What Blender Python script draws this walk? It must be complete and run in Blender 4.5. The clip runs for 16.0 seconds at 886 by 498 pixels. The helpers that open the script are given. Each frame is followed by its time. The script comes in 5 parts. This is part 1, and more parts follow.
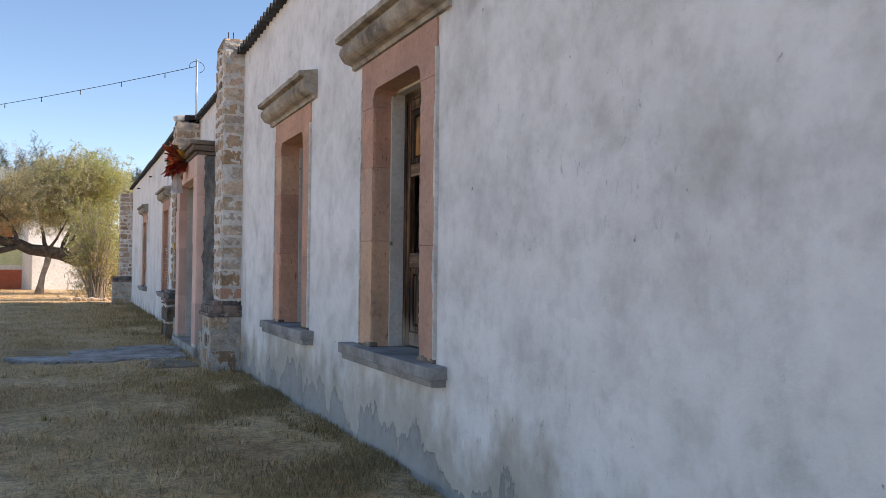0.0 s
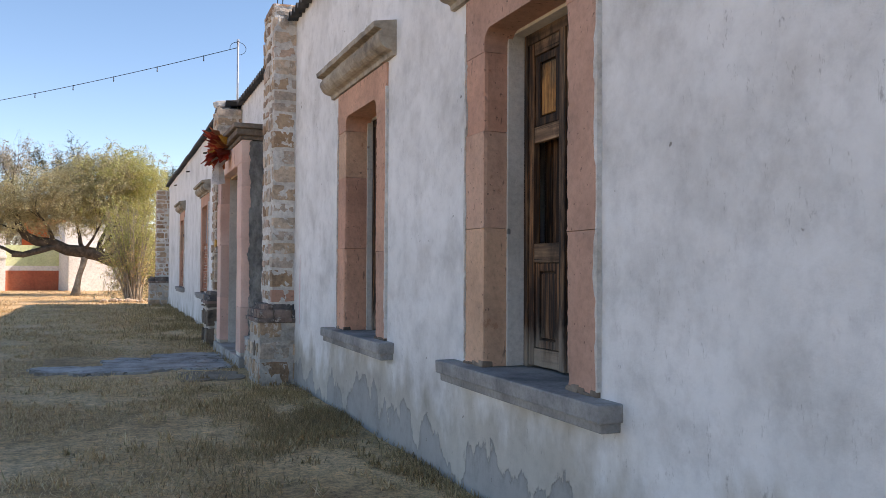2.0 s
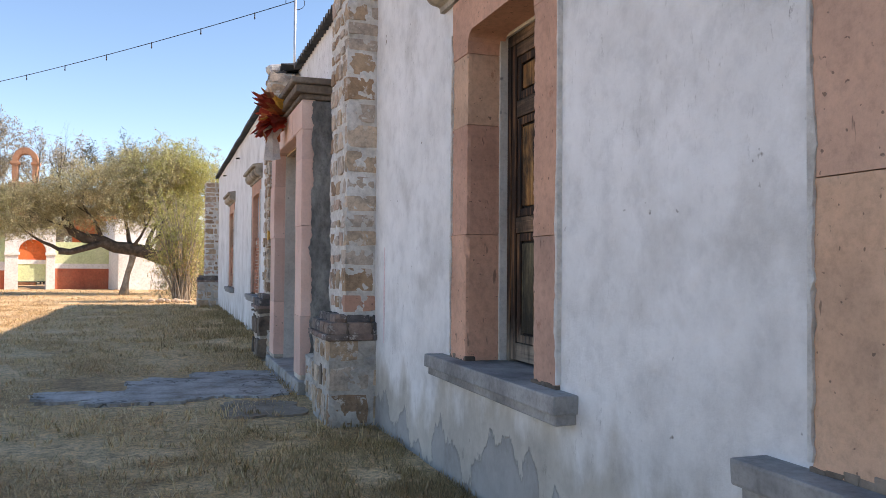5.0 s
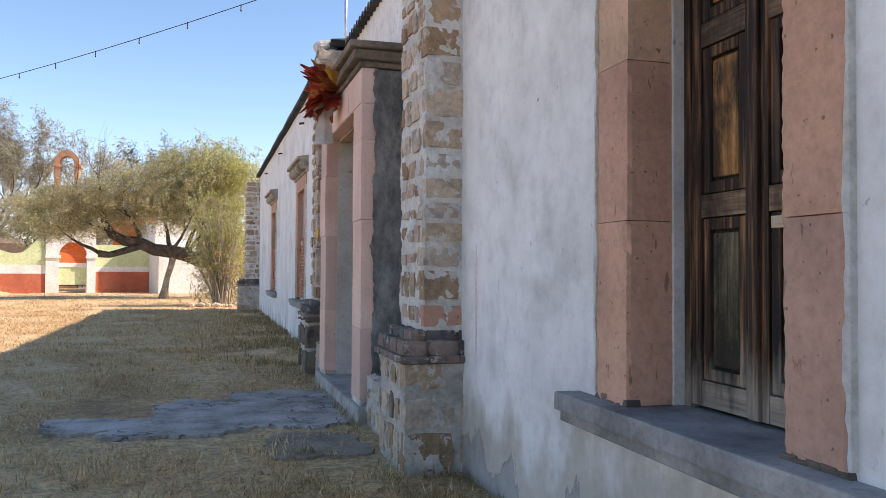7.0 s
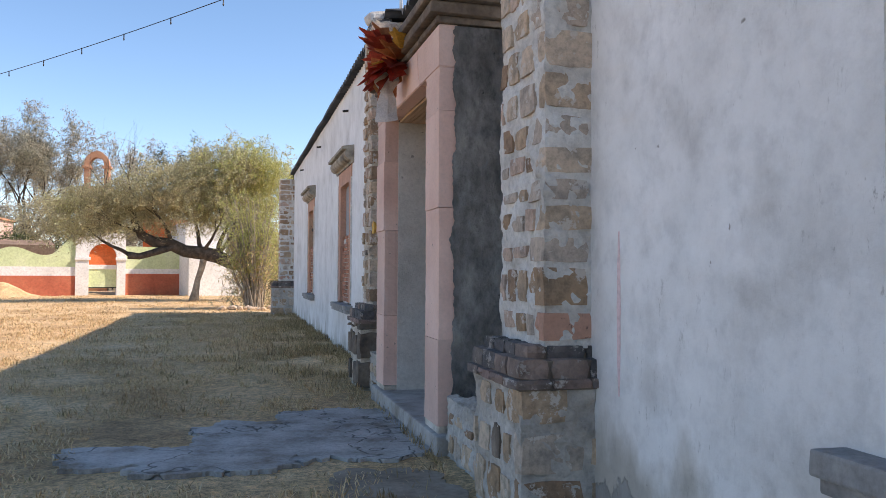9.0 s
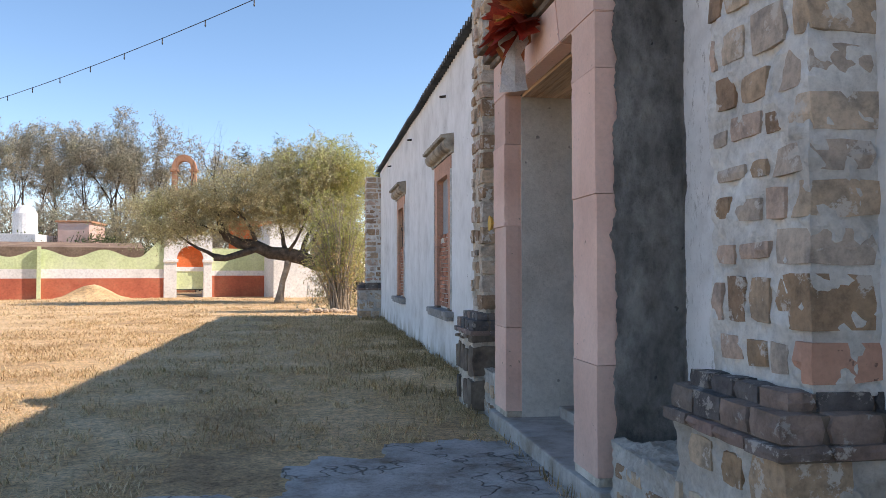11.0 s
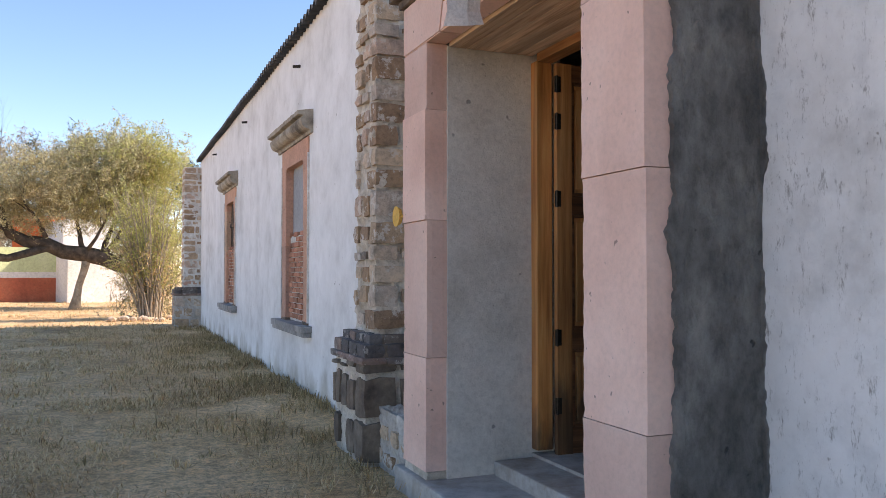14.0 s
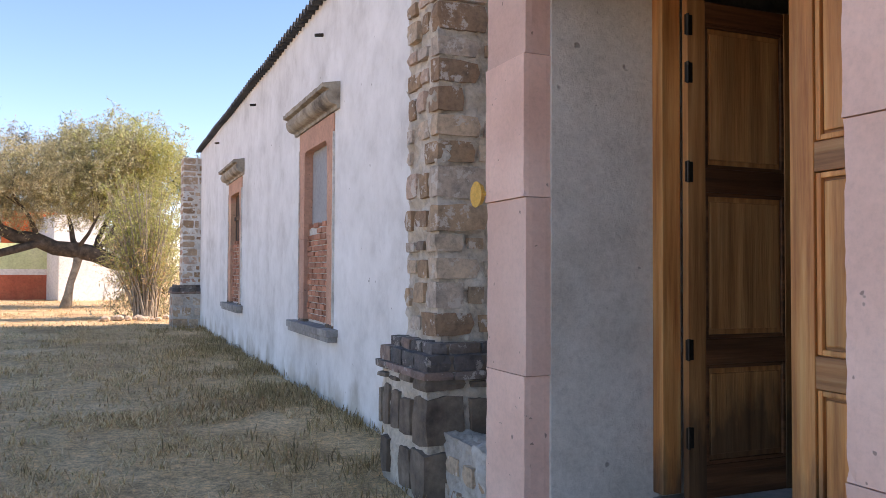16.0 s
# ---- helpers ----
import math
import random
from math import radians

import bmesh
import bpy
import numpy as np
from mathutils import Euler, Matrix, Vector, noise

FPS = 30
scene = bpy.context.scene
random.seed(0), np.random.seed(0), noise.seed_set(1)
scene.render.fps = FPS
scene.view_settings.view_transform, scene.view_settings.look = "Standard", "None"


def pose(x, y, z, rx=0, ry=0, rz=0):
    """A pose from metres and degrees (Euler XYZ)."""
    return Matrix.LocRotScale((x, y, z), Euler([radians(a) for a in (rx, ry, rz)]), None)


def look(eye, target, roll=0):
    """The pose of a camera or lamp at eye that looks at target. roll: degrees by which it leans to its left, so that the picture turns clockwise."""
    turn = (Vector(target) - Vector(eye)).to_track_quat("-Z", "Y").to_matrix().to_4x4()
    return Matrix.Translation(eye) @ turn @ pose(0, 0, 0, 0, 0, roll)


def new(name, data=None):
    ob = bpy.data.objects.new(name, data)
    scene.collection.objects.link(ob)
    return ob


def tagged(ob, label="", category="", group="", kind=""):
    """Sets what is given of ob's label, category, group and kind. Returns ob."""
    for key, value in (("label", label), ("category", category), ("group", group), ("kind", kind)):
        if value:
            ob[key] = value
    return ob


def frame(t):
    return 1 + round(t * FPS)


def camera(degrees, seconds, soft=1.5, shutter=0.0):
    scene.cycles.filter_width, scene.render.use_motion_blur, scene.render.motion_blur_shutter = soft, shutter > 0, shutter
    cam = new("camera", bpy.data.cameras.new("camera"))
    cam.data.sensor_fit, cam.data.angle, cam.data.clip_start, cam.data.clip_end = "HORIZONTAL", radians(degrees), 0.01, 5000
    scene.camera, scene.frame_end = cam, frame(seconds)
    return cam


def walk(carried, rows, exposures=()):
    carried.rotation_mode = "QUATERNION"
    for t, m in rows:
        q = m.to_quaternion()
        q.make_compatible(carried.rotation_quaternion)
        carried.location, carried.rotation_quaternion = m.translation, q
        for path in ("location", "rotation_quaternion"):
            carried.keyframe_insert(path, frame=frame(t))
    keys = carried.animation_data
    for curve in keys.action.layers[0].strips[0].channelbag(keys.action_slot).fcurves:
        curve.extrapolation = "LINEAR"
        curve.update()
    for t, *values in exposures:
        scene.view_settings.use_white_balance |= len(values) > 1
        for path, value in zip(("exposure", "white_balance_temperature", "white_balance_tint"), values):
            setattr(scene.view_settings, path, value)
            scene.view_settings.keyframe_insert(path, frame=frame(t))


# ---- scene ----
cam = camera(57.5, 16.0, soft=0.8)
METRES, EYE, TILT, LEAN, TURN = 13.0, 1.5, 0.0, 0.0, -24.8
ROWS = [
    (0.0, 0.0, 0.0, 0.0, -0.02, 1.5, -0.58),
    (0.5, -0.0161, 0.0268, 0.0004, 0.91, 1.5, -0.6),
    (1.0, -0.0275, 0.0565, -0.0004, 1.71, 1.49, -0.55),
    (1.5, -0.0375, 0.0918, 0.0004, 2.19, 1.43, -0.48),
    (2.0, -0.0505, 0.1245, -0.0019, 2.24, 1.43, -0.3),
    (2.5, -0.0617, 0.1569, -0.0037, 2.32, 1.47, -0.27),
    (3.0, -0.0719, 0.1953, -0.0014, 2.51, 1.43, -0.35),
    (3.5, -0.0857, 0.2318, -0.0017, 3.16, 1.37, -0.44),
    (4.0, -0.0988, 0.2679, -0.0043, 4.09, 1.36, -0.45),
    (6.5, -0.1564, 0.443, -0.0014, 7.72, 1.45, -0.43),
    (7.0, -0.173, 0.4663, -0.0037, 8.4, 1.53, -0.38),
    (7.5, -0.1875, 0.4974, -0.0038, 8.92, 1.62, -0.39),
    (8.0, -0.2006, 0.5203, -0.0051, 8.99, 1.66, -0.31),
    (8.5, -0.2158, 0.5408, -0.0042, 9.31, 1.72, -0.3),
    (9.0, -0.2302, 0.5638, -0.0063, 10.25, 1.69, -0.35),
    (9.5, -0.2428, 0.5893, -0.0024, 11.0, 1.73, -0.32),
    (10.0, -0.2589, 0.6128, -0.0023, 11.99, 1.69, -0.37),
    (10.2, -0.2645, 0.6230, -0.0024, 12.87, 1.68, -0.3),
    (10.8, -0.2811, 0.6537, -0.0030, 15.1, 1.65, -0.1),
    (11.5, -0.3005, 0.6894, -0.0040, 16.9, 1.62, 0.25),
    (12.0, -0.3144, 0.7150, -0.0045, 16.7, 1.60, 0.45),
    (12.3, -0.3228, 0.7303, -0.0047, 14.6, 1.58, 0.50),
    (12.5, -0.3283, 0.7405, -0.0047, 12.03, 1.57, 0.51),
    (13.0, -0.34, 0.7651, -0.0018, 6.72, 1.58, 0.48),
    (13.5, -0.3547, 0.7832, 0.0002, 4.12, 1.62, 0.27),
    (14.0, -0.3709, 0.8038, 0.0016, 2.58, 1.7, -0.04),
    (14.5, -0.3799, 0.8291, 0.0001, 2.08, 1.68, -0.18),
    (15.0, -0.3894, 0.8512, 0.0006, 1.93, 1.69, -0.28),
    (15.5, -0.4062, 0.8735, 0.001, 1.98, 1.64, -0.3),
    (16.0, -0.4188, 0.898, -0.0012, 2.08, 1.66, -0.29),
]
rows = [(t, pose(0, 0, EYE, TILT, LEAN, TURN) @ pose(METRES * x, METRES * y, METRES * z, 90 + pitch, roll, yaw)) for t, x, y, z, yaw, pitch, roll in ROWS]
walk(cam, rows, [(0.0, 0.62, 7750, 29), (2.0, 0.72, 7850, 30), (4.0, 0.86, 7850, 31), (7.0, 0.84, 7700, 30), (9.5, 0.68, 7350, 28), (12.5, 0.66, 7300, 27),
                 (13.5, 0.90, 7600, 31), (14.5, 1.02, 7800, 32), (16.0, 1.06, 7650, 35)])

# ---- world, sun, exposure ----
SUN_ELEV, SUN_AZ = 43.0, 100.0          # degrees; azimuth of the sun clockwise from +y
world = bpy.data.worlds.new("sky")
scene.world = world
world.use_nodes = True
wn = world.node_tree.nodes
sky = wn.new("ShaderNodeTexSky")
sky.sky_type, sky.sun_disc = "NISHITA", False
sky.sun_elevation, sky.sun_rotation = radians(SUN_ELEV), radians(SUN_AZ)
sky.air_density, sky.dust_density, sky.ozone_density, sky.altitude = 1.0, 0.3, 2.5, 1900
wn["Background"].inputs["Strength"].default_value = 0.15
deep = wn.new("ShaderNodeHueSaturation")
deep.inputs["Saturation"].default_value, deep.inputs["Hue"].default_value = 1.13, 0.489
world.node_tree.links.new(sky.outputs[0], deep.inputs["Color"])
world.node_tree.links.new(deep.outputs[0], wn["Background"].inputs["Color"])
sun_data = bpy.data.lights.new("sun", "SUN")
sun_data.energy, sun_data.angle, sun_data.color = 3.6, radians(0.5), (0.985, 1.0, 0.89)
sun = new("sun", sun_data)
az, el = radians(SUN_AZ), radians(SUN_ELEV)
sun_way = Vector((math.sin(az) * math.cos(el), math.cos(az) * math.cos(el), math.sin(el)))
sun.matrix_world = look((30, 5, 30), Vector((30, 5, 30)) - sun_way)


# ---- materials ----
def nodes_of(name):
    m = bpy.data.materials.new(name)
    m.use_nodes = True
    return m, m.node_tree.nodes, m.node_tree.links, m.node_tree.nodes["Principled BSDF"]


def noise_tex(n, l, coord, scale, detail=6.0, rough=0.6, stretch=(1, 1, 1)):
    mp = n.new("ShaderNodeMapping")
    mp.inputs["Scale"].default_value = stretch
    l.new(coord, mp.inputs["Vector"])
    tx = n.new("ShaderNodeTexNoise")
    tx.inputs["Scale"].default_value, tx.inputs["Detail"].default_value, tx.inputs["Roughness"].default_value = scale, detail, rough
    l.new(mp.outputs[0], tx.inputs["Vector"])
    return tx.outputs["Fac"]


def ramp(n, l, fac, stops):
    r = n.new("ShaderNodeValToRGB")
    while len(r.color_ramp.elements) < len(stops):
        r.color_ramp.elements.new(0.5)
    for e, (p, c) in zip(r.color_ramp.elements, stops):
        e.position, e.color = p, (*c, 1) if len(c) == 3 else c
    l.new(fac, r.inputs[0])
    return r.outputs["Color"]


def blend(n, l, fac, a, b, mode="MIX"):
    x = n.new("ShaderNodeMix")
    x.data_type, x.blend_type = "RGBA", mode
    for value, sock in ((fac, x.inputs[0]), (a, x.inputs[6]), (b, x.inputs[7])):
        if isinstance(value, (int, float)):
            sock.default_value = value
        elif isinstance(value, tuple):
            sock.default_value = (*value, 1)
        else:
            l.new(value, sock)
    return x.outputs[2]


def calc(n, l, op, a, b, c=None):
    x = n.new("ShaderNodeMath")
    x.operation = op
    for value, sock in zip((a, b, c), x.inputs):
        if value is None:
            continue
        if isinstance(value, (int, float)):
            sock.default_value = value
        else:
            l.new(value, sock)
    return x.outputs[0]


def bumped(n, l, bsdf, height, strength, distance):
    b = n.new("ShaderNodeBump")
    b.inputs["Strength"].default_value, b.inputs["Distance"].default_value = strength, distance
    l.new(height, b.inputs["Height"])
    l.new(b.outputs[0], bsdf.inputs["Normal"])


def grey(v):
    return (v, v, v)


def surface(name, dark, mid, light, big=1.2, fine=18.0, roughness=0.9, bump=0.4, depth=0.01, vary=0.0, stretch=(1, 1, 1), metal=0.0, pits=0.0, lime=None, speckle=0.55, hues=(), scars=None, pit_at=0.24):
    """A weathered surface: broad patches, fine grain, optional pits, scars, and piece-to-piece variation."""
    m, n, l, b = nodes_of(name)
    pos = n.new("ShaderNodeNewGeometry").outputs["Position"]
    patch = noise_tex(n, l, pos, big, 5, 0.6, stretch)
    grain = noise_tex(n, l, pos, fine, 8, 0.7, stretch)
    colour = ramp(n, l, patch, [(0.3, dark), (0.5, mid), (0.72, light)])
    colour = blend(n, l, speckle, colour, ramp(n, l, grain, [(0.25, grey(0.45)), (0.5, grey(1.0)), (0.75, grey(1.35))]), "MULTIPLY")
    height = grain
    if pits:
        spots = ramp(n, l, noise_tex(n, l, pos, pits, 2, 0.5), [(pit_at, grey(0.0)), (pit_at + 0.04, grey(1.0))])
        colour = blend(n, l, 1.0, colour, blend(n, l, spots, grey(0.45), grey(1.0)), "MULTIPLY")
        height = calc(n, l, "MULTIPLY_ADD", spots, 0.6, grain)
    if scars:                                  # long upright tool marks and flakes of old paint
        marks = ramp(n, l, noise_tex(n, l, pos, 30.0, 3, 0.5, (1, 1, 0.2)), [(0.285, grey(0.5)), (0.325, grey(1.0))])
        colour = blend(n, l, 1.0, colour, marks, "MULTIPLY")
        flakes = ramp(n, l, noise_tex(n, l, pos, 6.0, 8, 0.72, (1, 1, 0.7)), [(0.645, grey(0.0)), (0.665, grey(0.8))])
        colour = blend(n, l, flakes, colour, scars)
    if hues:
        rnd = n.new("ShaderNodeObjectInfo").outputs["Random"]
        own = ramp(n, l, rnd, [(k / len(hues), c) for k, c in enumerate(hues)])
        own.node.color_ramp.interpolation = "CONSTANT"
        colour = blend(n, l, 1.0, colour, own, "MULTIPLY")
    if vary:
        rnd = n.new("ShaderNodeObjectInfo").outputs["Random"]
        colour = blend(n, l, 1.0, colour, ramp(n, l, rnd, [(0.0, grey(1 - vary)), (1.0, grey(1 + vary * 0.6))]), "MULTIPLY")
    if lime:
        smeared = ramp(n, l, noise_tex(n, l, pos, 8.0, 7, 0.7), [(0.56, grey(0.0)), (0.60, grey(0.85))])
        colour = blend(n, l, smeared, colour, lime)
    l.new(colour, b.inputs["Base Color"])
    b.inputs["Roughness"].default_value, b.inputs["Metallic"].default_value = roughness, metal
    bumped(n, l, b, height, bump, depth)
    return m


def plaster_wall(name, dirt=0.0, foot=-0.60, bare=(), calm=1.0, tones=((0.64, 0.625, 0.60), (0.80, 0.79, 0.77), (0.89, 0.88, 0.865))):
    """Whitewash over cement: clouds of grey, brush marks, scratches, and a foot where the coat has slid off along a wandering edge."""
    m, n, l, b = nodes_of(name)
    pos = n.new("ShaderNodeNewGeometry").outputs["Position"]
    sep = n.new("ShaderNodeSeparateXYZ")
    l.new(pos, sep.inputs[0])
    z = sep.outputs["Z"]
    clouds = noise_tex(n, l, pos, 1.1, 7, 0.66)
    streaks = noise_tex(n, l, pos, 2.3, 8, 0.64)
    brush = noise_tex(n, l, pos, 7.0, 7, 0.66)
    grain = noise_tex(n, l, pos, 55.0, 6, 0.75)
    wash = ramp(n, l, clouds, [(0.30, tones[0]), (0.48, tones[1]), (0.66, tones[2])])
    wash = blend(n, l, 0.35 + 0.35 * calm, wash, ramp(n, l, streaks, [(0.28, (0.70, 0.685, 0.66)), (0.48, grey(0.98)), (0.7, grey(1.05))]), "MULTIPLY")
    wash = blend(n, l, 0.7 * calm, wash, ramp(n, l, brush, [(0.28, grey(0.80)), (0.5, grey(1.0)), (0.75, grey(1.06))]), "MULTIPLY")
    where = ramp(n, l, noise_tex(n, l, pos, 0.8, 3, 0.5), [(0.42 - dirt, grey(0.0)), (0.62 - dirt, grey(1.0))])
    scratches = ramp(n, l, noise_tex(n, l, pos, 16.0, 9, 0.85, (1, 1, 0.35)), [(0.34 + 0.1 * dirt, (0.42, 0.40, 0.37)), (0.42 + 0.1 * dirt, grey(1.0))])
    wash = blend(n, l, where, wash, blend(n, l, calm, wash, scratches, "MULTIPLY"))
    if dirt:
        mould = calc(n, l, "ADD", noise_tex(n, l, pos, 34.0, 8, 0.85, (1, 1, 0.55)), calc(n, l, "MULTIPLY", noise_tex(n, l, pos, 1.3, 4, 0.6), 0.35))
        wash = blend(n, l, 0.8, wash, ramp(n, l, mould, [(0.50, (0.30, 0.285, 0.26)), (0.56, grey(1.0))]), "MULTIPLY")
    chips = ramp(n, l, noise_tex(n, l, pos, 11.0, 3, 0.5), [(0.22, (0.40, 0.37, 0.33)), (0.26, grey(1.0))])
    wash = blend(n, l, 1.0, wash, chips, "MULTIPLY")
    # the wandering edge above the foot
    wander = noise_tex(n, l, pos, 2.0, 7, 0.58, (1, 1, 0.5))
    edge = calc(n, l, "MULTIPLY_ADD", wander, 1.8, foot - 0.15)
    for centre in bare:                        # the coat has gone highest under the dripping sills
        far = calc(n, l, "ABSOLUTE", calc(n, l, "SUBTRACT", sep.outputs["Y"], centre), 0.0)
        edge = calc(n, l, "ADD", edge, calc(n, l, "MULTIPLY", calc(n, l, "MAXIMUM", calc(n, l, "MULTIPLY_ADD", far, -0.8, 1.0), 0.0), 0.34))
    below = calc(n, l, "SUBTRACT", edge, z)
    inside = ramp(n, l, calc(n, l, "MULTIPLY", below, 40.0), [(0.0, grey(0.0)), (1.0, grey(1.0))])
    band = calc(n, l, "MULTIPLY", inside, ramp(n, l, calc(n, l, "MULTIPLY_ADD", noise_tex(n, l, pos, 5.0, 4, 0.6), 0.20, calc(n, l, "MULTIPLY", below, -1.0)), [(0.0, grey(0.0)), (0.10, grey(1.0))]))
    beige = ramp(n, l, calc(n, l, "MULTIPLY_ADD", below, 1.6, 0.75), [(0.0, grey(0.0)), (0.5, grey(1.0))])
    colour = blend(n, l, calc(n, l, "MULTIPLY", beige, 0.85), wash, blend(n, l, 1.0, wash, (0.63, 0.585, 0.51), "MULTIPLY"))
    # bare grey cement foot, darkened further for the weak light near the ground
    colour = blend(n, l, inside, colour, blend(n, l, 1.0, wash, (0.50, 0.49, 0.475), "MULTIPLY"))
    # dark line under the lip of the coat, the lip's shadow painted in
    colour = blend(n, l, calc(n, l, "MULTIPLY", band, 0.35), colour, (0.19, 0.18, 0.15))
    l.new(colour, b.inputs["Base Color"])
    b.inputs["Roughness"].default_value = 0.92
    height = calc(n, l, "MULTIPLY_ADD", brush, 0.8, calc(n, l, "MULTIPLY", grain, 0.3))
    height = calc(n, l, "SUBTRACT", height, calc(n, l, "MULTIPLY", inside, 0.8))
    bumped(n, l, b, height, 0.75 * calm, 0.014)
    return m


def wood(name, dark, mid, light, along="z", black=0.0, roughness=0.7, fine=30.0, foot=None, bleach=None):
    """Planed or weathered timber with grain along one axis; black adds burnt or rotten patches."""
    m, n, l, b = nodes_of(name)
    pos = n.new("ShaderNodeNewGeometry").outputs["Position"]
    st = {"z": (1, 1, 0.05), "y": (1, 0.05, 1), "x": (0.05, 1, 1)}[along]
    grain = noise_tex(n, l, pos, fine, 6, 0.65, st)
    rings = noise_tex(n, l, pos, 9.0, 4, 0.5, tuple(max(s, 0.09) for s in st))
    colour = ramp(n, l, grain, [(0.3, dark), (0.5, mid), (0.7, light)])
    colour = blend(n, l, 0.6, colour, ramp(n, l, rings, [(0.3, grey(0.5)), (0.5, grey(1.0)), (0.7, grey(1.3))]), "MULTIPLY")
    rnd = n.new("ShaderNodeObjectInfo").outputs["Random"]
    colour = blend(n, l, 1.0, colour, ramp(n, l, rnd, [(0.0, grey(0.60 if bleach else 0.8)), (1.0, grey(1.5 if bleach else 1.15))]), "MULTIPLY")
    if black:
        rot = ramp(n, l, noise_tex(n, l, pos, 3.0, 6, 0.7, (1, 1, 0.4)), [(0.5 - black * 0.2, grey(0.12)), (0.62, grey(1.0))])
        colour = blend(n, l, 1.0, colour, rot, "MULTIPLY")
    if bleach:
        silver = ramp(n, l, noise_tex(n, l, pos, 4.0, 7, 0.7, tuple(max(v, 0.18) for v in st)), [(0.56, grey(0.0)), (0.70, grey(0.7))])
        colour = blend(n, l, silver, colour, blend(n, l, 0.85, bleach, ramp(n, l, grain, [(0.36, grey(0.15)), (0.5, grey(0.9)), (0.64, grey(1.4))]), "MULTIPLY"))
        checks = ramp(n, l, noise_tex(n, l, pos, 60.0, 3, 0.5, tuple(v if v == 1 else 0.02 for v in st)), [(0.33, grey(0.12)), (0.40, grey(1.0))])
        colour = blend(n, l, 1.0, colour, checks, "MULTIPLY")
    if foot:                                   # ragged weathering that climbs from the bottom edge
        sep = n.new("ShaderNodeSeparateXYZ")
        l.new(pos, sep.inputs[0])
        climb = calc(n, l, "MULTIPLY_ADD", noise_tex(n, l, pos, 7.0, 5, 0.65, (1, 1, 0.25)), 0.9, foot[0] - 0.45)
        worn = ramp(n, l, calc(n, l, "MULTIPLY", calc(n, l, "SUBTRACT", climb, sep.outputs["Z"]), 4.0), [(0.0, grey(0.0)), (1.0, grey(0.7))])
        colour = blend(n, l, worn, colour, blend(n, l, 0.7, foot[1], ramp(n, l, grain, [(0.3, grey(0.4)), (0.5, grey(1.0)), (0.7, grey(1.3))]), "MULTIPLY"))
    l.new(colour, b.inputs["Base Color"])
    b.inputs["Roughness"].default_value = roughness
    bumped(n, l, b, grain, 0.8, 0.008)
    return m


def ground_material():
    m, n, l, b = nodes_of("dry_grass_ground")
    pos = n.new("ShaderNodeNewGeometry").outputs["Position"]
    patch = noise_tex(n, l, pos, 0.55, 6, 0.65)
    tufts = noise_tex(n, l, pos, 7.0, 7, 0.75)
    clods = noise_tex(n, l, pos, 22.0, 6, 0.75)
    straw = noise_tex(n, l, pos, 70.0, 4, 0.7, (1, 0.6, 1))
    colour = ramp(n, l, patch, [(0.3, (0.40, 0.245, 0.125)), (0.48, (0.70, 0.47, 0.255)), (0.62, (0.80, 0.57, 0.34)), (0.8, (0.52, 0.345, 0.185))])
    colour = blend(n, l, 0.8, colour, ramp(n, l, tufts, [(0.30, (0.40, 0.37, 0.33)), (0.5, grey(0.95)), (0.68, (1.3, 1.25, 1.1))]), "MULTIPLY")
    colour = blend(n, l, 0.85, colour, ramp(n, l, clods, [(0.32, (0.34, 0.31, 0.27)), (0.5, grey(1.0)), (0.66, (1.3, 1.26, 1.15))]), "MULTIPLY")
    colour = blend(n, l, 0.7, colour, ramp(n, l, straw, [(0.3, grey(0.5)), (0.5, grey(1.0)), (0.7, (1.4, 1.35, 1.2))]), "MULTIPLY")
    l.new(colour, b.inputs["Base Color"])
    b.inputs["Roughness"].default_value = 0.95
    bumped(n, l, b, calc(n, l, "MULTIPLY_ADD", tufts, 1.0, straw), 0.8, 0.03)
    return m


def paving_material():
    """Worn concrete with brown dirt in its hollows and a net of wandering cracks."""
    m, n, l, b = nodes_of("cracked_paving")
    pos = n.new("ShaderNodeNewGeometry").outputs["Position"]
    patch, grit = noise_tex(n, l, pos, 2.2, 7, 0.65), noise_tex(n, l, pos, 30.0, 6, 0.7)
    colour = ramp(n, l, patch, [(0.32, (0.22, 0.17, 0.12)), (0.43, (0.35, 0.325, 0.295)), (0.55, (0.46, 0.44, 0.41)), (0.7, (0.56, 0.545, 0.52))])
    colour = blend(n, l, 0.6, colour, ramp(n, l, grit, [(0.3, grey(0.5)), (0.5, grey(1.0)), (0.7, grey(1.25))]), "MULTIPLY")
    shifted = n.new("ShaderNodeVectorMath")
    shifted.operation = "ADD"
    wob = n.new("ShaderNodeTexNoise")
    wob.inputs["Scale"].default_value = 3.0
    l.new(pos, wob.inputs["Vector"])
    l.new(pos, shifted.inputs[0])
    l.new(wob.outputs["Color"], shifted.inputs[1])
    cells = n.new("ShaderNodeTexVoronoi")
    cells.feature = "DISTANCE_TO_EDGE"
    cells.inputs["Scale"].default_value = 0.75
    l.new(shifted.outputs[0], cells.inputs["Vector"])
    crack = ramp(n, l, cells.outputs["Distance"], [(0.0, grey(0.15)), (0.014, grey(1.0))])
    colour = blend(n, l, crack, (0.07, 0.055, 0.04), colour)
    l.new(colour, b.inputs["Base Color"])
    b.inputs["Roughness"].default_value = 0.88
    bumped(n, l, b, calc(n, l, "MULTIPLY_ADD", crack, 1.2, calc(n, l, "MULTIPLY_ADD", patch, 1.5, grit)), 0.8, 0.02)
    return m


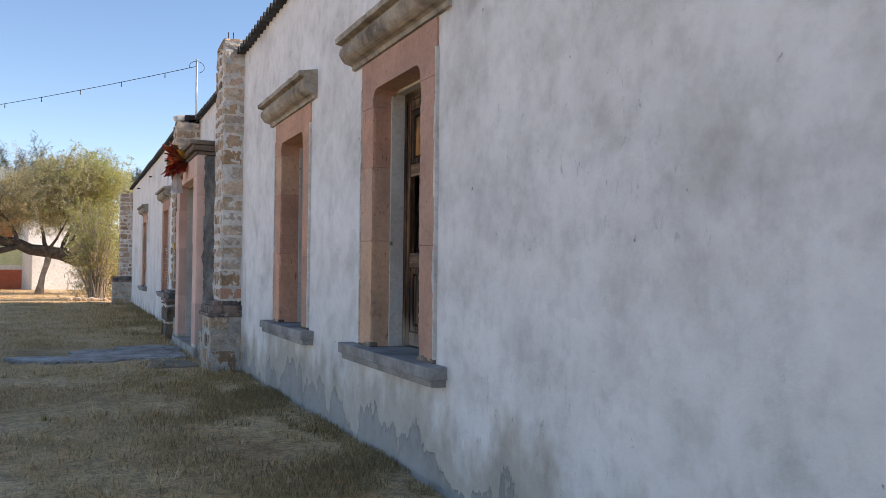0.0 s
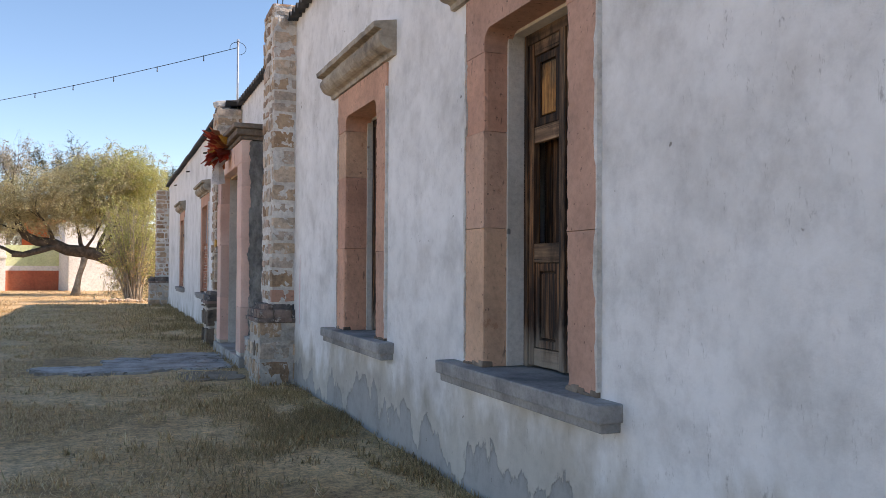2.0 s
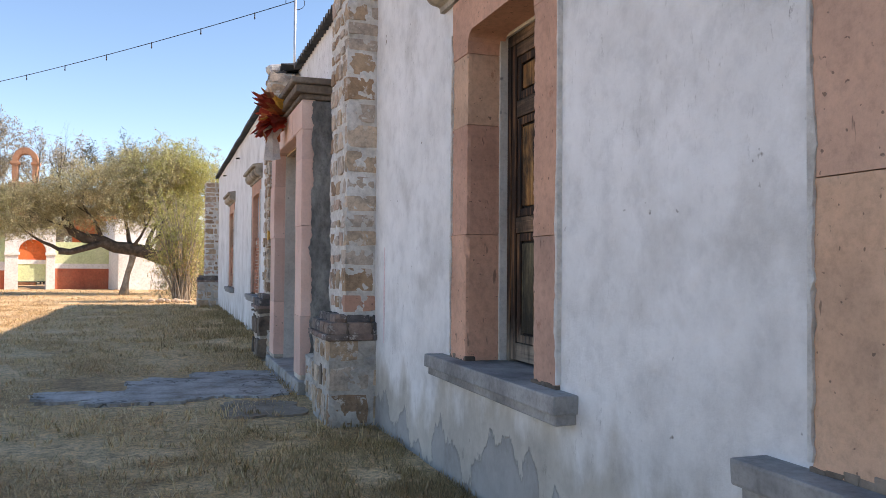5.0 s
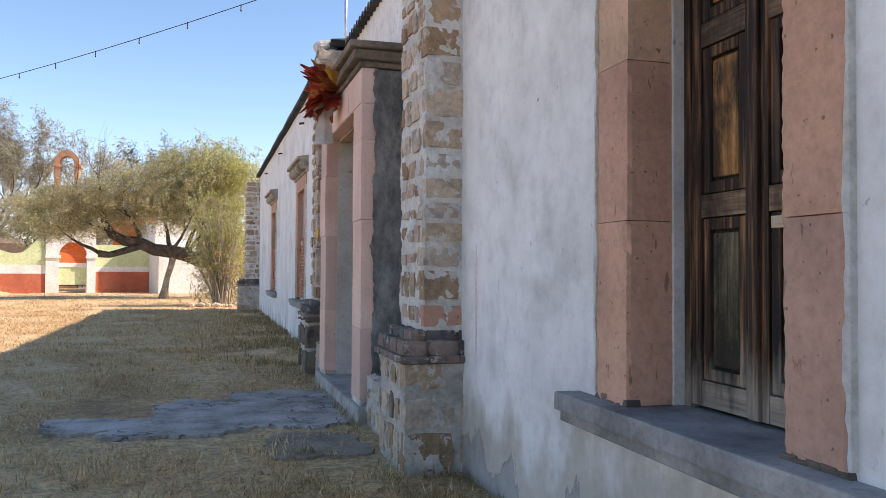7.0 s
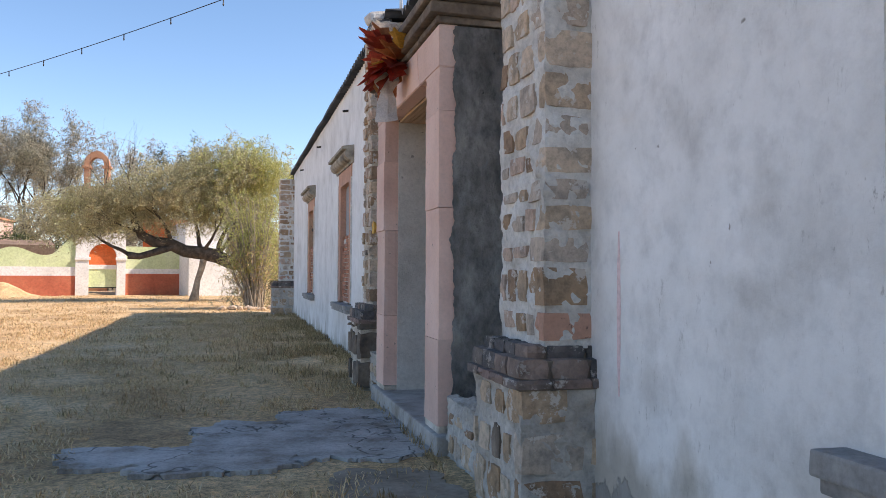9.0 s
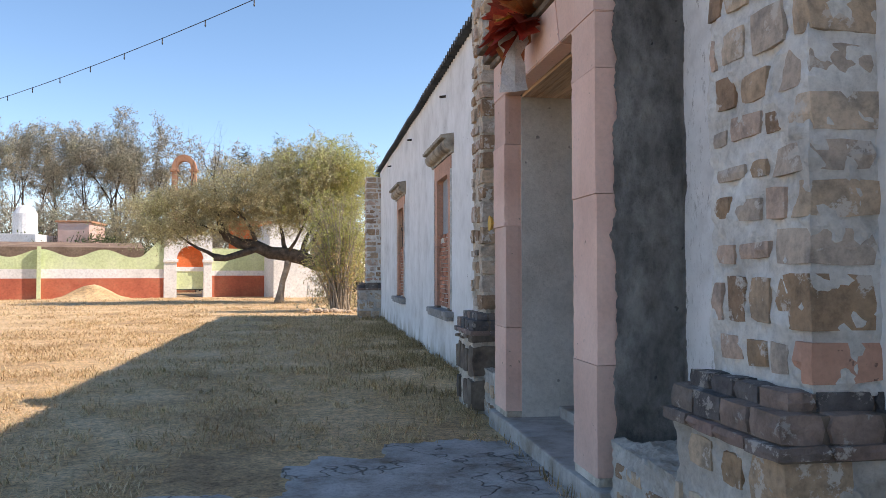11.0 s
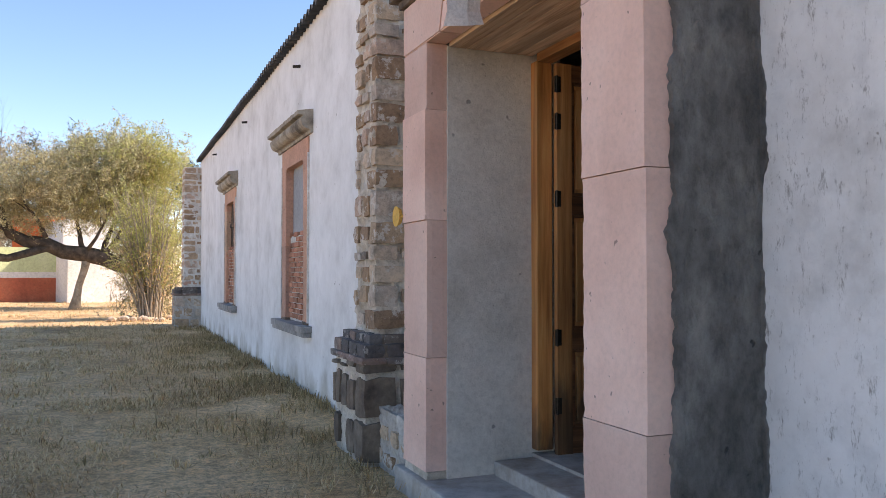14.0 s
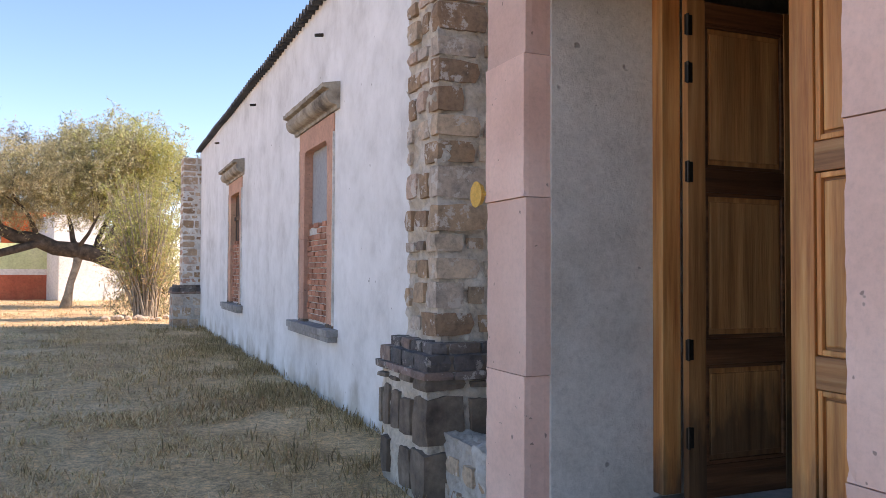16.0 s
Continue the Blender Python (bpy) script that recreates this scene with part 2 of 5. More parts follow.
M_PAVING = paving_material()
M_WALL = plaster_wall("whitewashed_plaster", 0.0, -0.62, (5.9, 9.2))
M_WALL_FAR = plaster_wall("whitewashed_plaster_clean", 0.0, -0.95, (), 0.35)
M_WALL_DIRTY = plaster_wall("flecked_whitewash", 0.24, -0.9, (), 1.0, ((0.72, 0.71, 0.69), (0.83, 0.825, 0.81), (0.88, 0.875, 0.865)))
M_GROUND = ground_material()
M_PINK = surface("pink_cantera_stone", grey(0.78), grey(1.0), grey(1.16), 1.8, 26, 0.85, 0.5, 0.008, pits=34.0, pit_at=0.272, speckle=0.42, scars=(0.72, 0.60, 0.53), hues=((0.58, 0.315, 0.22), (0.63, 0.39, 0.26), (0.51, 0.295, 0.215), (0.63, 0.345, 0.235), (0.58, 0.355, 0.255)))
M_PINK_PALE = surface("pale_pink_cantera", (0.64, 0.40, 0.32), (0.76, 0.505, 0.415), (0.82, 0.59, 0.50), 1.1, 40, 0.8, 0.25, 0.005, 0.14, pits=22.0, speckle=0.22)
M_SILL = surface("grey_cement_sill", (0.15, 0.145, 0.14), (0.29, 0.28, 0.268), (0.42, 0.405, 0.385), 3.0, 34, 0.85, 0.35, 0.006)
M_MOULD = surface("weathered_moulding_stone", (0.12, 0.10, 0.08), (0.36, 0.31, 0.245), (0.52, 0.475, 0.39), 3.0, 20, 0.9, 0.5, 0.01, 0.1)
M_MOULD_DARK = surface("dark_weathered_moulding", (0.07, 0.05, 0.04), (0.185, 0.14, 0.105), (0.34, 0.27, 0.21), 3.5, 20, 0.9, 0.6, 0.012, 0.2)
M_MORTAR = surface("lime_mortar", (0.50, 0.465, 0.41), (0.70, 0.67, 0.62), (0.84, 0.83, 0.79), 3.0, 22, 0.95, 0.9, 0.025)
M_MORTAR_TAN = surface("tan_earth_mortar", (0.40, 0.33, 0.25), (0.62, 0.545, 0.45), (0.78, 0.72, 0.64), 4.0, 22, 0.95, 0.9, 0.03)
M_MORTAR_GREY = surface("stained_lime_mortar", (0.33, 0.29, 0.245), (0.50, 0.46, 0.41), (0.66, 0.63, 0.58), 3.0, 22, 0.95, 0.9, 0.025)
M_DAMP = surface("damp_brown_cement", (0.20, 0.15, 0.105), (0.30, 0.235, 0.175), (0.40, 0.325, 0.25), 2.5, 20, 0.9, 0.4, 0.008)
M_STONE = surface("brown_rubble_stone", grey(0.66), (1.04, 0.99, 0.94), (1.26, 1.2, 1.12), 6.0, 24, 0.9, 0.9, 0.02, lime=(0.66, 0.60, 0.53), hues=((0.45, 0.33, 0.23), (0.58, 0.475, 0.375), (0.31, 0.205, 0.135), (0.53, 0.40, 0.325), (0.49, 0.415, 0.35), (0.37, 0.25, 0.16), (0.54, 0.42, 0.31)))
M_STONE_GREY = surface("dark_grey_stone", (0.07, 0.062, 0.058), (0.15, 0.135, 0.125), (0.27, 0.245, 0.225), 5.0, 24, 0.9, 0.9, 0.025, 0.35, lime=(0.40, 0.37, 0.33))
M_CAP = surface("dark_moulded_stone", grey(0.6), grey(1.0), grey(1.5), 7.0, 24, 0.9, 0.9, 0.02, lime=(0.40, 0.36, 0.32), hues=((0.12, 0.105, 0.10), (0.19, 0.15, 0.125), (0.15, 0.13, 0.12), (0.26, 0.185, 0.15), (0.11, 0.10, 0.095)))
M_LEDGE = surface("brown_pink_ledge_stone", grey(0.6), grey(1.0), grey(1.3), 7.0, 24, 0.9, 0.9, 0.02, lime=(0.52, 0.47, 0.42), hues=((0.30, 0.20, 0.17), (0.25, 0.17, 0.14), (0.20, 0.155, 0.135)))
M_CEMENT_DARK = surface("dark_damp_cement", (0.11, 0.106, 0.098), (0.235, 0.227, 0.212), (0.40, 0.388, 0.36), 4.0, 15, 0.82, 1.0, 0.09, speckle=1.0, pits=14.0, stretch=(1, 1, 0.6))
M_CEMENT = surface("grey_cement_render", (0.47, 0.45, 0.40), (0.60, 0.58, 0.53), (0.68, 0.66, 0.61), 1.6, 30, 0.9, 0.6, 0.012, pits=9.0, speckle=0.4)
M_SLAB = surface("worn_concrete_slab", (0.25, 0.205, 0.155), (0.39, 0.365, 0.335), (0.51, 0.49, 0.46), 2.6, 12, 0.85, 0.6, 0.012)
M_SHUTTER = wood("weathered_dark_wood", (0.008, 0.004, 0.003), (0.048, 0.021, 0.010), (0.36, 0.175, 0.075), "z", 0.95, 0.8, foot=(1.15, (0.36, 0.30, 0.235)), bleach=(0.27, 0.165, 0.09))
M_SHUTTER_DARK = wood("blackened_wood", (0.008, 0.005, 0.004), (0.025, 0.014, 0.009), (0.10, 0.055, 0.03), "z", 0.5, 0.85)
M_SHUTTER_RAIL = wood("weathered_rail_wood", (0.055, 0.032, 0.02), (0.18, 0.105, 0.06), (0.36, 0.23, 0.135), "y", 0.35, 0.8, foot=(1.15, (0.40, 0.335, 0.26)), bleach=(0.36, 0.235, 0.14))
M_SHUTTER_ORANGE = wood("orange_weathered_panel", (0.22, 0.08, 0.022), (0.55, 0.25, 0.07), (0.74, 0.40, 0.14), "z", 0.15, 0.75, bleach=(0.40, 0.26, 0.13))
M_SHUTTER_OLIVE = wood("bleached_olive_panel", (0.10, 0.075, 0.035), (0.27, 0.215, 0.11), (0.42, 0.345, 0.20), "z", 0.35, 0.8, bleach=(0.36, 0.30, 0.2))
M_DOOR = wood("varnished_pine", (0.40, 0.13, 0.034), (0.68, 0.29, 0.09), (0.82, 0.45, 0.17), "z", 0.0, 0.5, 22.0, foot=(0.62, (0.035, 0.03, 0.027)))
M_DOOR_RAIL = wood("varnished_pine_rail", (0.22, 0.085, 0.03), (0.42, 0.19, 0.07), (0.54, 0.30, 0.13), "y", 0.0, 0.5, 22.0, foot=(0.62, (0.035, 0.03, 0.027)))
# open leaf: the same pine in darker tones, the doorway's shade put into colour
M_DOOR_SHADED = wood("shaded_pine", (0.26, 0.10, 0.032), (0.43, 0.195, 0.07), (0.56, 0.30, 0.125), "z", 0.0, 0.5, 22.0, foot=(0.85, (0.03, 0.025, 0.022)))
M_DOOR_SHADED_RAIL = wood("shaded_pine_rail", (0.06, 0.022, 0.01), (0.14, 0.055, 0.024), (0.24, 0.11, 0.05), "x", 0.0, 0.5, 22.0)
M_PLANK = wood("lintel_planks", (0.34, 0.21, 0.12), (0.60, 0.43, 0.29), (0.74, 0.58, 0.42), "y", 0.0, 0.8)
M_ROOF = surface("dark_corrugated_sheet", (0.022, 0.024, 0.026), (0.048, 0.05, 0.052), (0.09, 0.09, 0.09), 2.0, 14, 0.7, 0.2, 0.005)
M_IRON = surface("dark_iron", (0.02, 0.02, 0.02), (0.05, 0.045, 0.04), (0.09, 0.07, 0.05), 6.0, 40, 0.5, 0.2, 0.002, metal=0.8)
M_GALV = surface("galvanised_pole", (0.45, 0.46, 0.47), (0.58, 0.59, 0.60), (0.68, 0.69, 0.70), 6.0, 40, 0.4, 0.1, 0.002, metal=0.6)
M_BRICK = surface("red_brick", (0.30, 0.11, 0.06), (0.50, 0.21, 0.125), (0.62, 0.33, 0.22), 6.0, 40, 0.9, 0.5, 0.006, 0.35)
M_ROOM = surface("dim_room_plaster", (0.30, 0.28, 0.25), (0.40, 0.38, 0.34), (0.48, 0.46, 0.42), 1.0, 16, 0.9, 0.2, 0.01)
M_GREYBOARD = surface("grey_board", (0.24, 0.25, 0.26), (0.32, 0.33, 0.34), (0.38, 0.39, 0.40), 1.0, 20, 0.7, 0.1, 0.005)
M_GREEN = surface("lime_green_paint", (0.50, 0.58, 0.30), (0.60, 0.68, 0.38), (0.67, 0.73, 0.46), 0.8, 9, 0.85, 0.2, 0.01)
M_RED = surface("brick_red_paint", (0.40, 0.10, 0.055), (0.52, 0.14, 0.075), (0.58, 0.20, 0.11), 0.8, 9, 0.85, 0.2, 0.01)
M_ORANGE = surface("orange_red_paint", (0.62, 0.12, 0.03), (0.74, 0.16, 0.045), (0.80, 0.24, 0.08), 0.8, 9, 0.85, 0.2, 0.01)
M_WHITE = surface("white_limewash", (0.66, 0.64, 0.60), (0.78, 0.76, 0.72), (0.84, 0.82, 0.79), 0.8, 9, 0.9, 0.2, 0.01)
M_TERRA = surface("terracotta_render", (0.45, 0.21, 0.11), (0.55, 0.28, 0.16), (0.62, 0.36, 0.22), 0.9, 9, 0.9, 0.2, 0.01)


# ---- building helpers ----
ORIGIN = {}


def box(bm, x0, x1, y0, y1, z0, z1, bevel=0.0, jitter=0.0):
    made = bmesh.ops.create_cube(bm, size=1.0)["verts"]
    for v in made:
        v.co = Vector((x0 + (v.co.x + 0.5) * (x1 - x0), y0 + (v.co.y + 0.5) * (y1 - y0), z0 + (v.co.z + 0.5) * (z1 - z0)))
        if jitter:
            v.co += Vector([random.uniform(-jitter, jitter) for _ in range(3)])
    if bevel:
        edges = {e for v in made for e in v.link_edges}
        bmesh.ops.bevel(bm, geom=list(edges), offset=bevel, segments=2, affect="EDGES", profile=0.6)


def lattice(bm, x0, x1, y0, y1, z0, z1, cell):
    """A box whose faces are cut into cells of about one size."""
    box(bm, x0, x1, y0, y1, z0, z1)
    for axis, span in enumerate((x1 - x0, y1 - y0, z1 - z0)):
        cuts = max(1, round(span / cell) - 1)
        along = [e for e in bm.edges if abs(e.verts[0].co[axis] - e.verts[1].co[axis]) > span * 0.9]
        bmesh.ops.subdivide_edges(bm, edges=along, cuts=cuts)


def worn_block(x0, x1, y0, y1, z0, z1, chip=0.012, cell=0.035):
    """A cut stone with uneven faces and knocked edges."""
    bm = bmesh.new()
    lattice(bm, x0, x1, y0, y1, z0, z1, cell)
    mid, half = Vector(((x0 + x1) / 2, (y0 + y1) / 2, (z0 + z1) / 2)), Vector(((x1 - x0) / 2, (y1 - y0) / 2, (z1 - z0) / 2))
    off = Vector([random.uniform(0, 50) for _ in range(3)])
    for v in bm.verts:
        d = v.co - mid
        out = [abs(d[k]) > half[k] - 1e-4 for k in range(3)]
        q = v.co + off
        if sum(out) >= 2:
            bite = chip * (0.25 + 1.5 * max(0.0, noise.noise(q * 13) - 0.2) + 0.9 * abs(noise.noise(q * 33)))
            if out[2]:
                bite *= 0.15
            for k in range(3):
                if out[k]:
                    v.co[k] -= math.copysign(min(bite, 0.03), d[k])
        else:
            k = out.index(True)
            v.co[k] += 0.004 * noise.noise(q * 6) + 0.002 * noise.noise(q * 23)
    return bm


def prism(bm, outline, axis, a, b):
    """Extrudes a closed 2D outline from a to b along an axis; the outline is in the two other axes, in x, y, z order."""
    def place(u, v, w):
        return {"x": (w, u, v), "y": (u, w, v), "z": (u, v, w)}[axis]
    lo = [bm.verts.new(place(u, v, a)) for u, v in outline]
    hi = [bm.verts.new(place(u, v, b)) for u, v in outline]
    bm.faces.new(lo)
    bm.faces.new(hi)
    for i in range(len(lo)):
        j = (i + 1) % len(lo)
        bm.faces.new((lo[i], lo[j], hi[j], hi[i]))
    bmesh.ops.recalc_face_normals(bm, faces=bm.faces[:])


def tube(bm, path, radii, sides=8):
    """A round limb along a path of points with a radius at each."""
    rings = []
    for i, p in enumerate(path):
        way = (Vector(path[min(i + 1, len(path) - 1)]) - Vector(path[max(i - 1, 0)])).normalized()
        side = way.cross(Vector((0.31, 0.11, 0.94)) if abs(way.z) < 0.9 else Vector((1, 0.1, 0))).normalized()
        up = way.cross(side)
        rings.append([bm.verts.new(Vector(p) + radii[i] * (math.cos(6.2832 * k / sides) * side + math.sin(6.2832 * k / sides) * up)) for k in range(sides)])
    for a, b in zip(rings, rings[1:]):
        for k in range(sides):
            bm.faces.new((a[k], a[(k + 1) % sides], b[(k + 1) % sides], b[k]))
    bm.faces.new(rings[0][::-1])
    bm.faces.new(rings[-1])


def mesh_of(bm, name, material, shift=(0, 0, 0), smooth=False):
    bmesh.ops.translate(bm, verts=bm.verts[:], vec=-Vector(shift))
    me = bpy.data.meshes.new(name)
    bm.to_mesh(me)
    bm.free()
    me.materials.append(material)
    if smooth:
        me.shade_smooth()
    return me


def part(name, bm, material, parent, label="", smooth=False):
    base = ORIGIN[parent]
    ob = new(name, mesh_of(bm, name, material, base, smooth))
    ob.parent = parent
    ORIGIN[ob] = base
    return tagged(ob, label)


def thing(name, base, label, category, group="", kind=""):
    ob = new(name)
    ob.location = base
    ob.empty_display_size = 0.2
    ORIGIN[ob] = Vector(base)
    return tagged(ob, label, category, group, kind)


def setting(name, bm, material, label="", category="", smooth=False):
    ob = new(name, mesh_of(bm, name, material, (0, 0, 0), smooth))
    ORIGIN[ob] = Vector((0, 0, 0))
    return tagged(ob, label, category, "", "structure")


def one(name, bm, material, base, label, category, group="", kind="", smooth=False):
    ob = new(name, mesh_of(bm, name, material, base, smooth))
    ob.location = base
    ORIGIN[ob] = Vector(base)
    return tagged(ob, label, category, group, kind)


def wall_mesh(x0, x1, y0, y1, z1, holes, z0=-0.3):
    """A wall along y, with openings (ya, yb, za, zb) through it."""
    bm = bmesh.new()
    at = y0
    for ya, yb, za, zb in sorted(holes):
        box(bm, x0, x1, at, ya, z0, z1)
        if za > z0:
            box(bm, x0, x1, ya, yb, z0, za)
        box(bm, x0, x1, ya, yb, zb, z1)
        at = yb
    box(bm, x0, x1, at, y1, z0, z1)
    bmesh.ops.remove_doubles(bm, verts=bm.verts[:], dist=0.0005)
    return bm


# ---- ground ----
def ground_sheet():
    def steps(marks):
        out = []
        for a, b, d in marks:
            k = max(1, round((b - a) / d))
            out += [a + (b - a) * i / k for i in range(k)]
        return out + [marks[-1][1]]
    xs = steps([(-1500, -60, 240), (-60, -12, 6), (-12, -4, 0.5), (-4, 3.2, 0.12), (3.2, 12, 2.2), (12, 1500, 370)])
    ys = steps([(-1500, -30, 240), (-30, -4, 4), (-4, 26, 0.15), (26, 44, 0.6), (44, 90, 4), (90, 1500, 230)])
    verts = []
    for y in ys:
        for x in xs:
            near = 1.0 if -12 < x < 3 and -4 < y < 70 else 0.0
            bump_z = 0.035 * noise.noise((x * 0.35, y * 0.35, 0)) + 0.016 * noise.noise((x * 1.7, y * 1.7, 3)) + 0.010 * noise.noise((x * 4.5, y * 4.5, 7))
            verts.append((x, y, near * bump_z * (0.25 if -1.6 < x < 2.1 and 12.4 < y < 16.9 else 1.0) - 0.01))
    w = len(xs)
    faces = [(j * w + i, j * w + i + 1, (j + 1) * w + i + 1, (j + 1) * w + i) for j in range(len(ys) - 1) for i in range(w - 1)]
    me = bpy.data.meshes.new("ground")
    me.from_pydata(verts, [], faces)
    me.materials.append(M_GROUND)
    me.shade_smooth()
    ob = new("ground", me)
    ORIGIN[ob] = Vector((0, 0, 0))
    return tagged(ob, "dry trampled straw-coloured grass over bare earth", "ground", "", "structure")


ground_sheet()

# ---- house walls ----
FACE, BACK, TOP, RECESS = 2.31, 2.95, 4.72, 2.50
WINDOWS = [(5.10, 6.68), (8.36, 9.94), (21.66, 23.36), (28.25, 29.95)]      # outer edges of the stone surrounds along y
JAMB, SILL_Z, HEAD_Z, LINTEL_Z = 0.29, 0.86, 3.01, 3.27
holes = [(a, b, SILL_Z - 0.05, LINTEL_Z) for a, b in WINDOWS]
setting("wall_front_near", wall_mesh(FACE, BACK, -7.0, 12.5, TOP, holes[:2]), M_WALL, "patchy whitewashed plaster house wall with a crumbling grey foot", "wall")
setting("wall_front_far", wall_mesh(FACE, BACK, 18.3, 35.5, TOP, holes[2:]), M_WALL_FAR, "patchy whitewashed plaster house wall", "wall")
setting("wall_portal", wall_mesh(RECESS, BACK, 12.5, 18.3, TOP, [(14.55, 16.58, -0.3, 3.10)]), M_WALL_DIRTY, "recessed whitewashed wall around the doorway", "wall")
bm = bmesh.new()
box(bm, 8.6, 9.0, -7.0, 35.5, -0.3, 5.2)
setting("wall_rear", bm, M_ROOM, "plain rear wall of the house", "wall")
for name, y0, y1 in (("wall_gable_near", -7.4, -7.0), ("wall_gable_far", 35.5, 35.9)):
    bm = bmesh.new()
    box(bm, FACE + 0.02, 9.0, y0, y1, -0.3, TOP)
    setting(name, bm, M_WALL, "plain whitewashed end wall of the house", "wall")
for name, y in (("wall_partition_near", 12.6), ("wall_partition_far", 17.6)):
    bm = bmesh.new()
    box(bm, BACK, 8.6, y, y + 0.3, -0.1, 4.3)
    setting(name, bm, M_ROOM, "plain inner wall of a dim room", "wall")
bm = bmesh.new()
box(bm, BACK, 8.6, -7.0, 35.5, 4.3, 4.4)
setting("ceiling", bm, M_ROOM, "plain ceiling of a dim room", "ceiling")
bm = bmesh.new()
box(bm, 2.72, 8.6, -7.0, 35.5, 0.05, 0.27)
setting("floor", bm, M_SLAB, "worn concrete floor of a dim room", "floor")


def corrugated_roof():
    bm = bmesh.new()
    n = 1600
    y0, y1 = -7.2, 35.55
    for x0, z0, x1, z1 in ((2.18, TOP - 0.01, 9.2, TOP + 0.75),):
        rows_v = []
        for x, z in ((x0, z0), (x1, z1)):
            for dz in (0.0, 0.012):
                rows_v.append([bm.verts.new((x + (0.015 * noise.noise((0, i * 0.02, 0)) + (0.20 if 12.9 < y0 + (y1 - y0) * i / n < 17.9 else 0.0) if x == x0 else 0), y0 + (y1 - y0) * i / n,
                                             z + dz + 0.045 * math.sin(i * math.tau / 7.0) + 0.03 * noise.noise((3, i * 0.012, 1)))) for i in range(n + 1)])
        a, b, c, d = rows_v
        for i in range(n):
            bm.faces.new((b[i], b[i + 1], d[i + 1], d[i]))
            bm.faces.new((a[i + 1], a[i], c[i], c[i + 1]))
            bm.faces.new((a[i], a[i + 1], b[i + 1], b[i]))
    return setting("roof", bm, M_ROOF, "dark corrugated metal roof sheets projecting over the wall", "roof")


corrugated_roof()


# ---- windows ----
def moulding(bm, y0, y1, face, z):
    """A worn window cornice: fillet, swelling ovolo, neck and thin top slab, with its far edges knocked off."""
    outline = [(0.0, 0.0), (0.035, 0.0), (0.04, 0.035), (0.06, 0.045)]
    outline += [(0.06 + 0.105 * math.sin(math.pi / 2 * k / 6), 0.045 + 0.115 * (1 - math.cos(math.pi / 2 * k / 6))) for k in range(1, 7)]
    outline += [(0.158, 0.185), (0.135, 0.195), (0.14, 0.212), (0.20, 0.222), (0.205, 0.268), (0.10, 0.285), (0.0, 0.30)]
    n = max(8, round((y1 - y0) / 0.05))
    rows_v = []
    for i in range(n + 1):
        y, ring = y0 + (y1 - y0) * i / n, []
        for out, up in outline:
            q = Vector((out * 3, y, up * 3))
            worn = 1 - 0.10 * max(0.0, noise.noise(q * 5)) - 0.05 * abs(noise.noise(q * 17))
            ring.append(bm.verts.new((face - out * worn, y, z + up + 0.004 * noise.noise(q * 7))))
        rows_v.append(ring)
    for a, b in zip(rows_v, rows_v[1:]):
        for k in range(len(outline) - 1):
            bm.faces.new((a[k], a[k + 1], b[k + 1], b[k]))
    bm.faces.new(rows_v[0])
    bm.faces.new(rows_v[-1])
    bmesh.ops.recalc_face_normals(bm, faces=bm.faces[:])


def lintel_outline(a, b, z0, z1, j, r=0.09):
    """A stone head with rounded lower inner corners."""
    pts = [(a, z0 - 0.14), (a + j, z0 - 0.14)]
    for k in range(6):
        t = math.pi / 2 * k / 5
        pts.append((a + j + r - r * math.cos(t), z0 - r + r * math.sin(t)))
    for k in range(6):
        t = math.pi / 2 * (1 - k / 5)
        pts.append((b - j - r + r * math.cos(t), z0 - r + r * math.sin(t)))
    return pts + [(b - j, z0 - 0.14), (b, z0 - 0.14), (b, z1), (a, z1)]


def panel_leaf(parent, ya, yb, x, z0, z1, rails, missing=(), stile=0.085, mats=None, fields=None, rim=0.055):
    """A framed timber leaf standing in a plane of constant x: stiles, rails and sunk panels."""
    m_stile, m_rail, m_panel, m_bead, m_rim = mats
    for a, b in ((ya, ya + stile), (yb - stile, yb)):
        bm = bmesh.new()
        box(bm, x, x + 0.045, a, b, z0, z1, 0.004)
        part("stile", bm, m_stile, parent)
    for a, b in rails:
        bm = bmesh.new()
        box(bm, x + 0.003, x + 0.042, ya + stile, yb - stile, a, b, 0.004)
        part("rail", bm, m_rail, parent)
    for i, (lo, hi) in enumerate(zip(rails, rails[1:])):
        if i in missing:
            continue
        a, b, c, d = ya + stile, yb - stile, lo[1], hi[0]
        bm = bmesh.new()
        box(bm, x + 0.034, x + 0.043, a - 0.004, b + 0.004, c - 0.004, d + 0.004)
        panel = part("panel", bm, m_bead, parent)
        bm = bmesh.new()
        box(bm, x + 0.016, x + 0.035, a + rim + 0.012, b - rim - 0.012, c + rim + 0.014, d - rim - 0.014, 0.008)
        part("raised_field", bm, (fields or {}).get(i, m_panel), panel)
        bm = bmesh.new()
        for u0, u1, w0, w1 in ((a + 0.005, a + rim, c + 0.005, d - 0.005), (b - rim, b - 0.005, c + 0.005, d - 0.005), (a + rim, b - rim, c + 0.005, c + rim), (a + rim, b - rim, d - rim, d - 0.005)):
            box(bm, x + 0.010, x + 0.035, u0, u1, w0, w1, 0.006)
        part("bead", bm, m_rim, panel)


SHUTTER_MATS = (M_SHUTTER, M_SHUTTER_RAIL, M_SHUTTER_OLIVE, M_SHUTTER_DARK, M_SHUTTER)


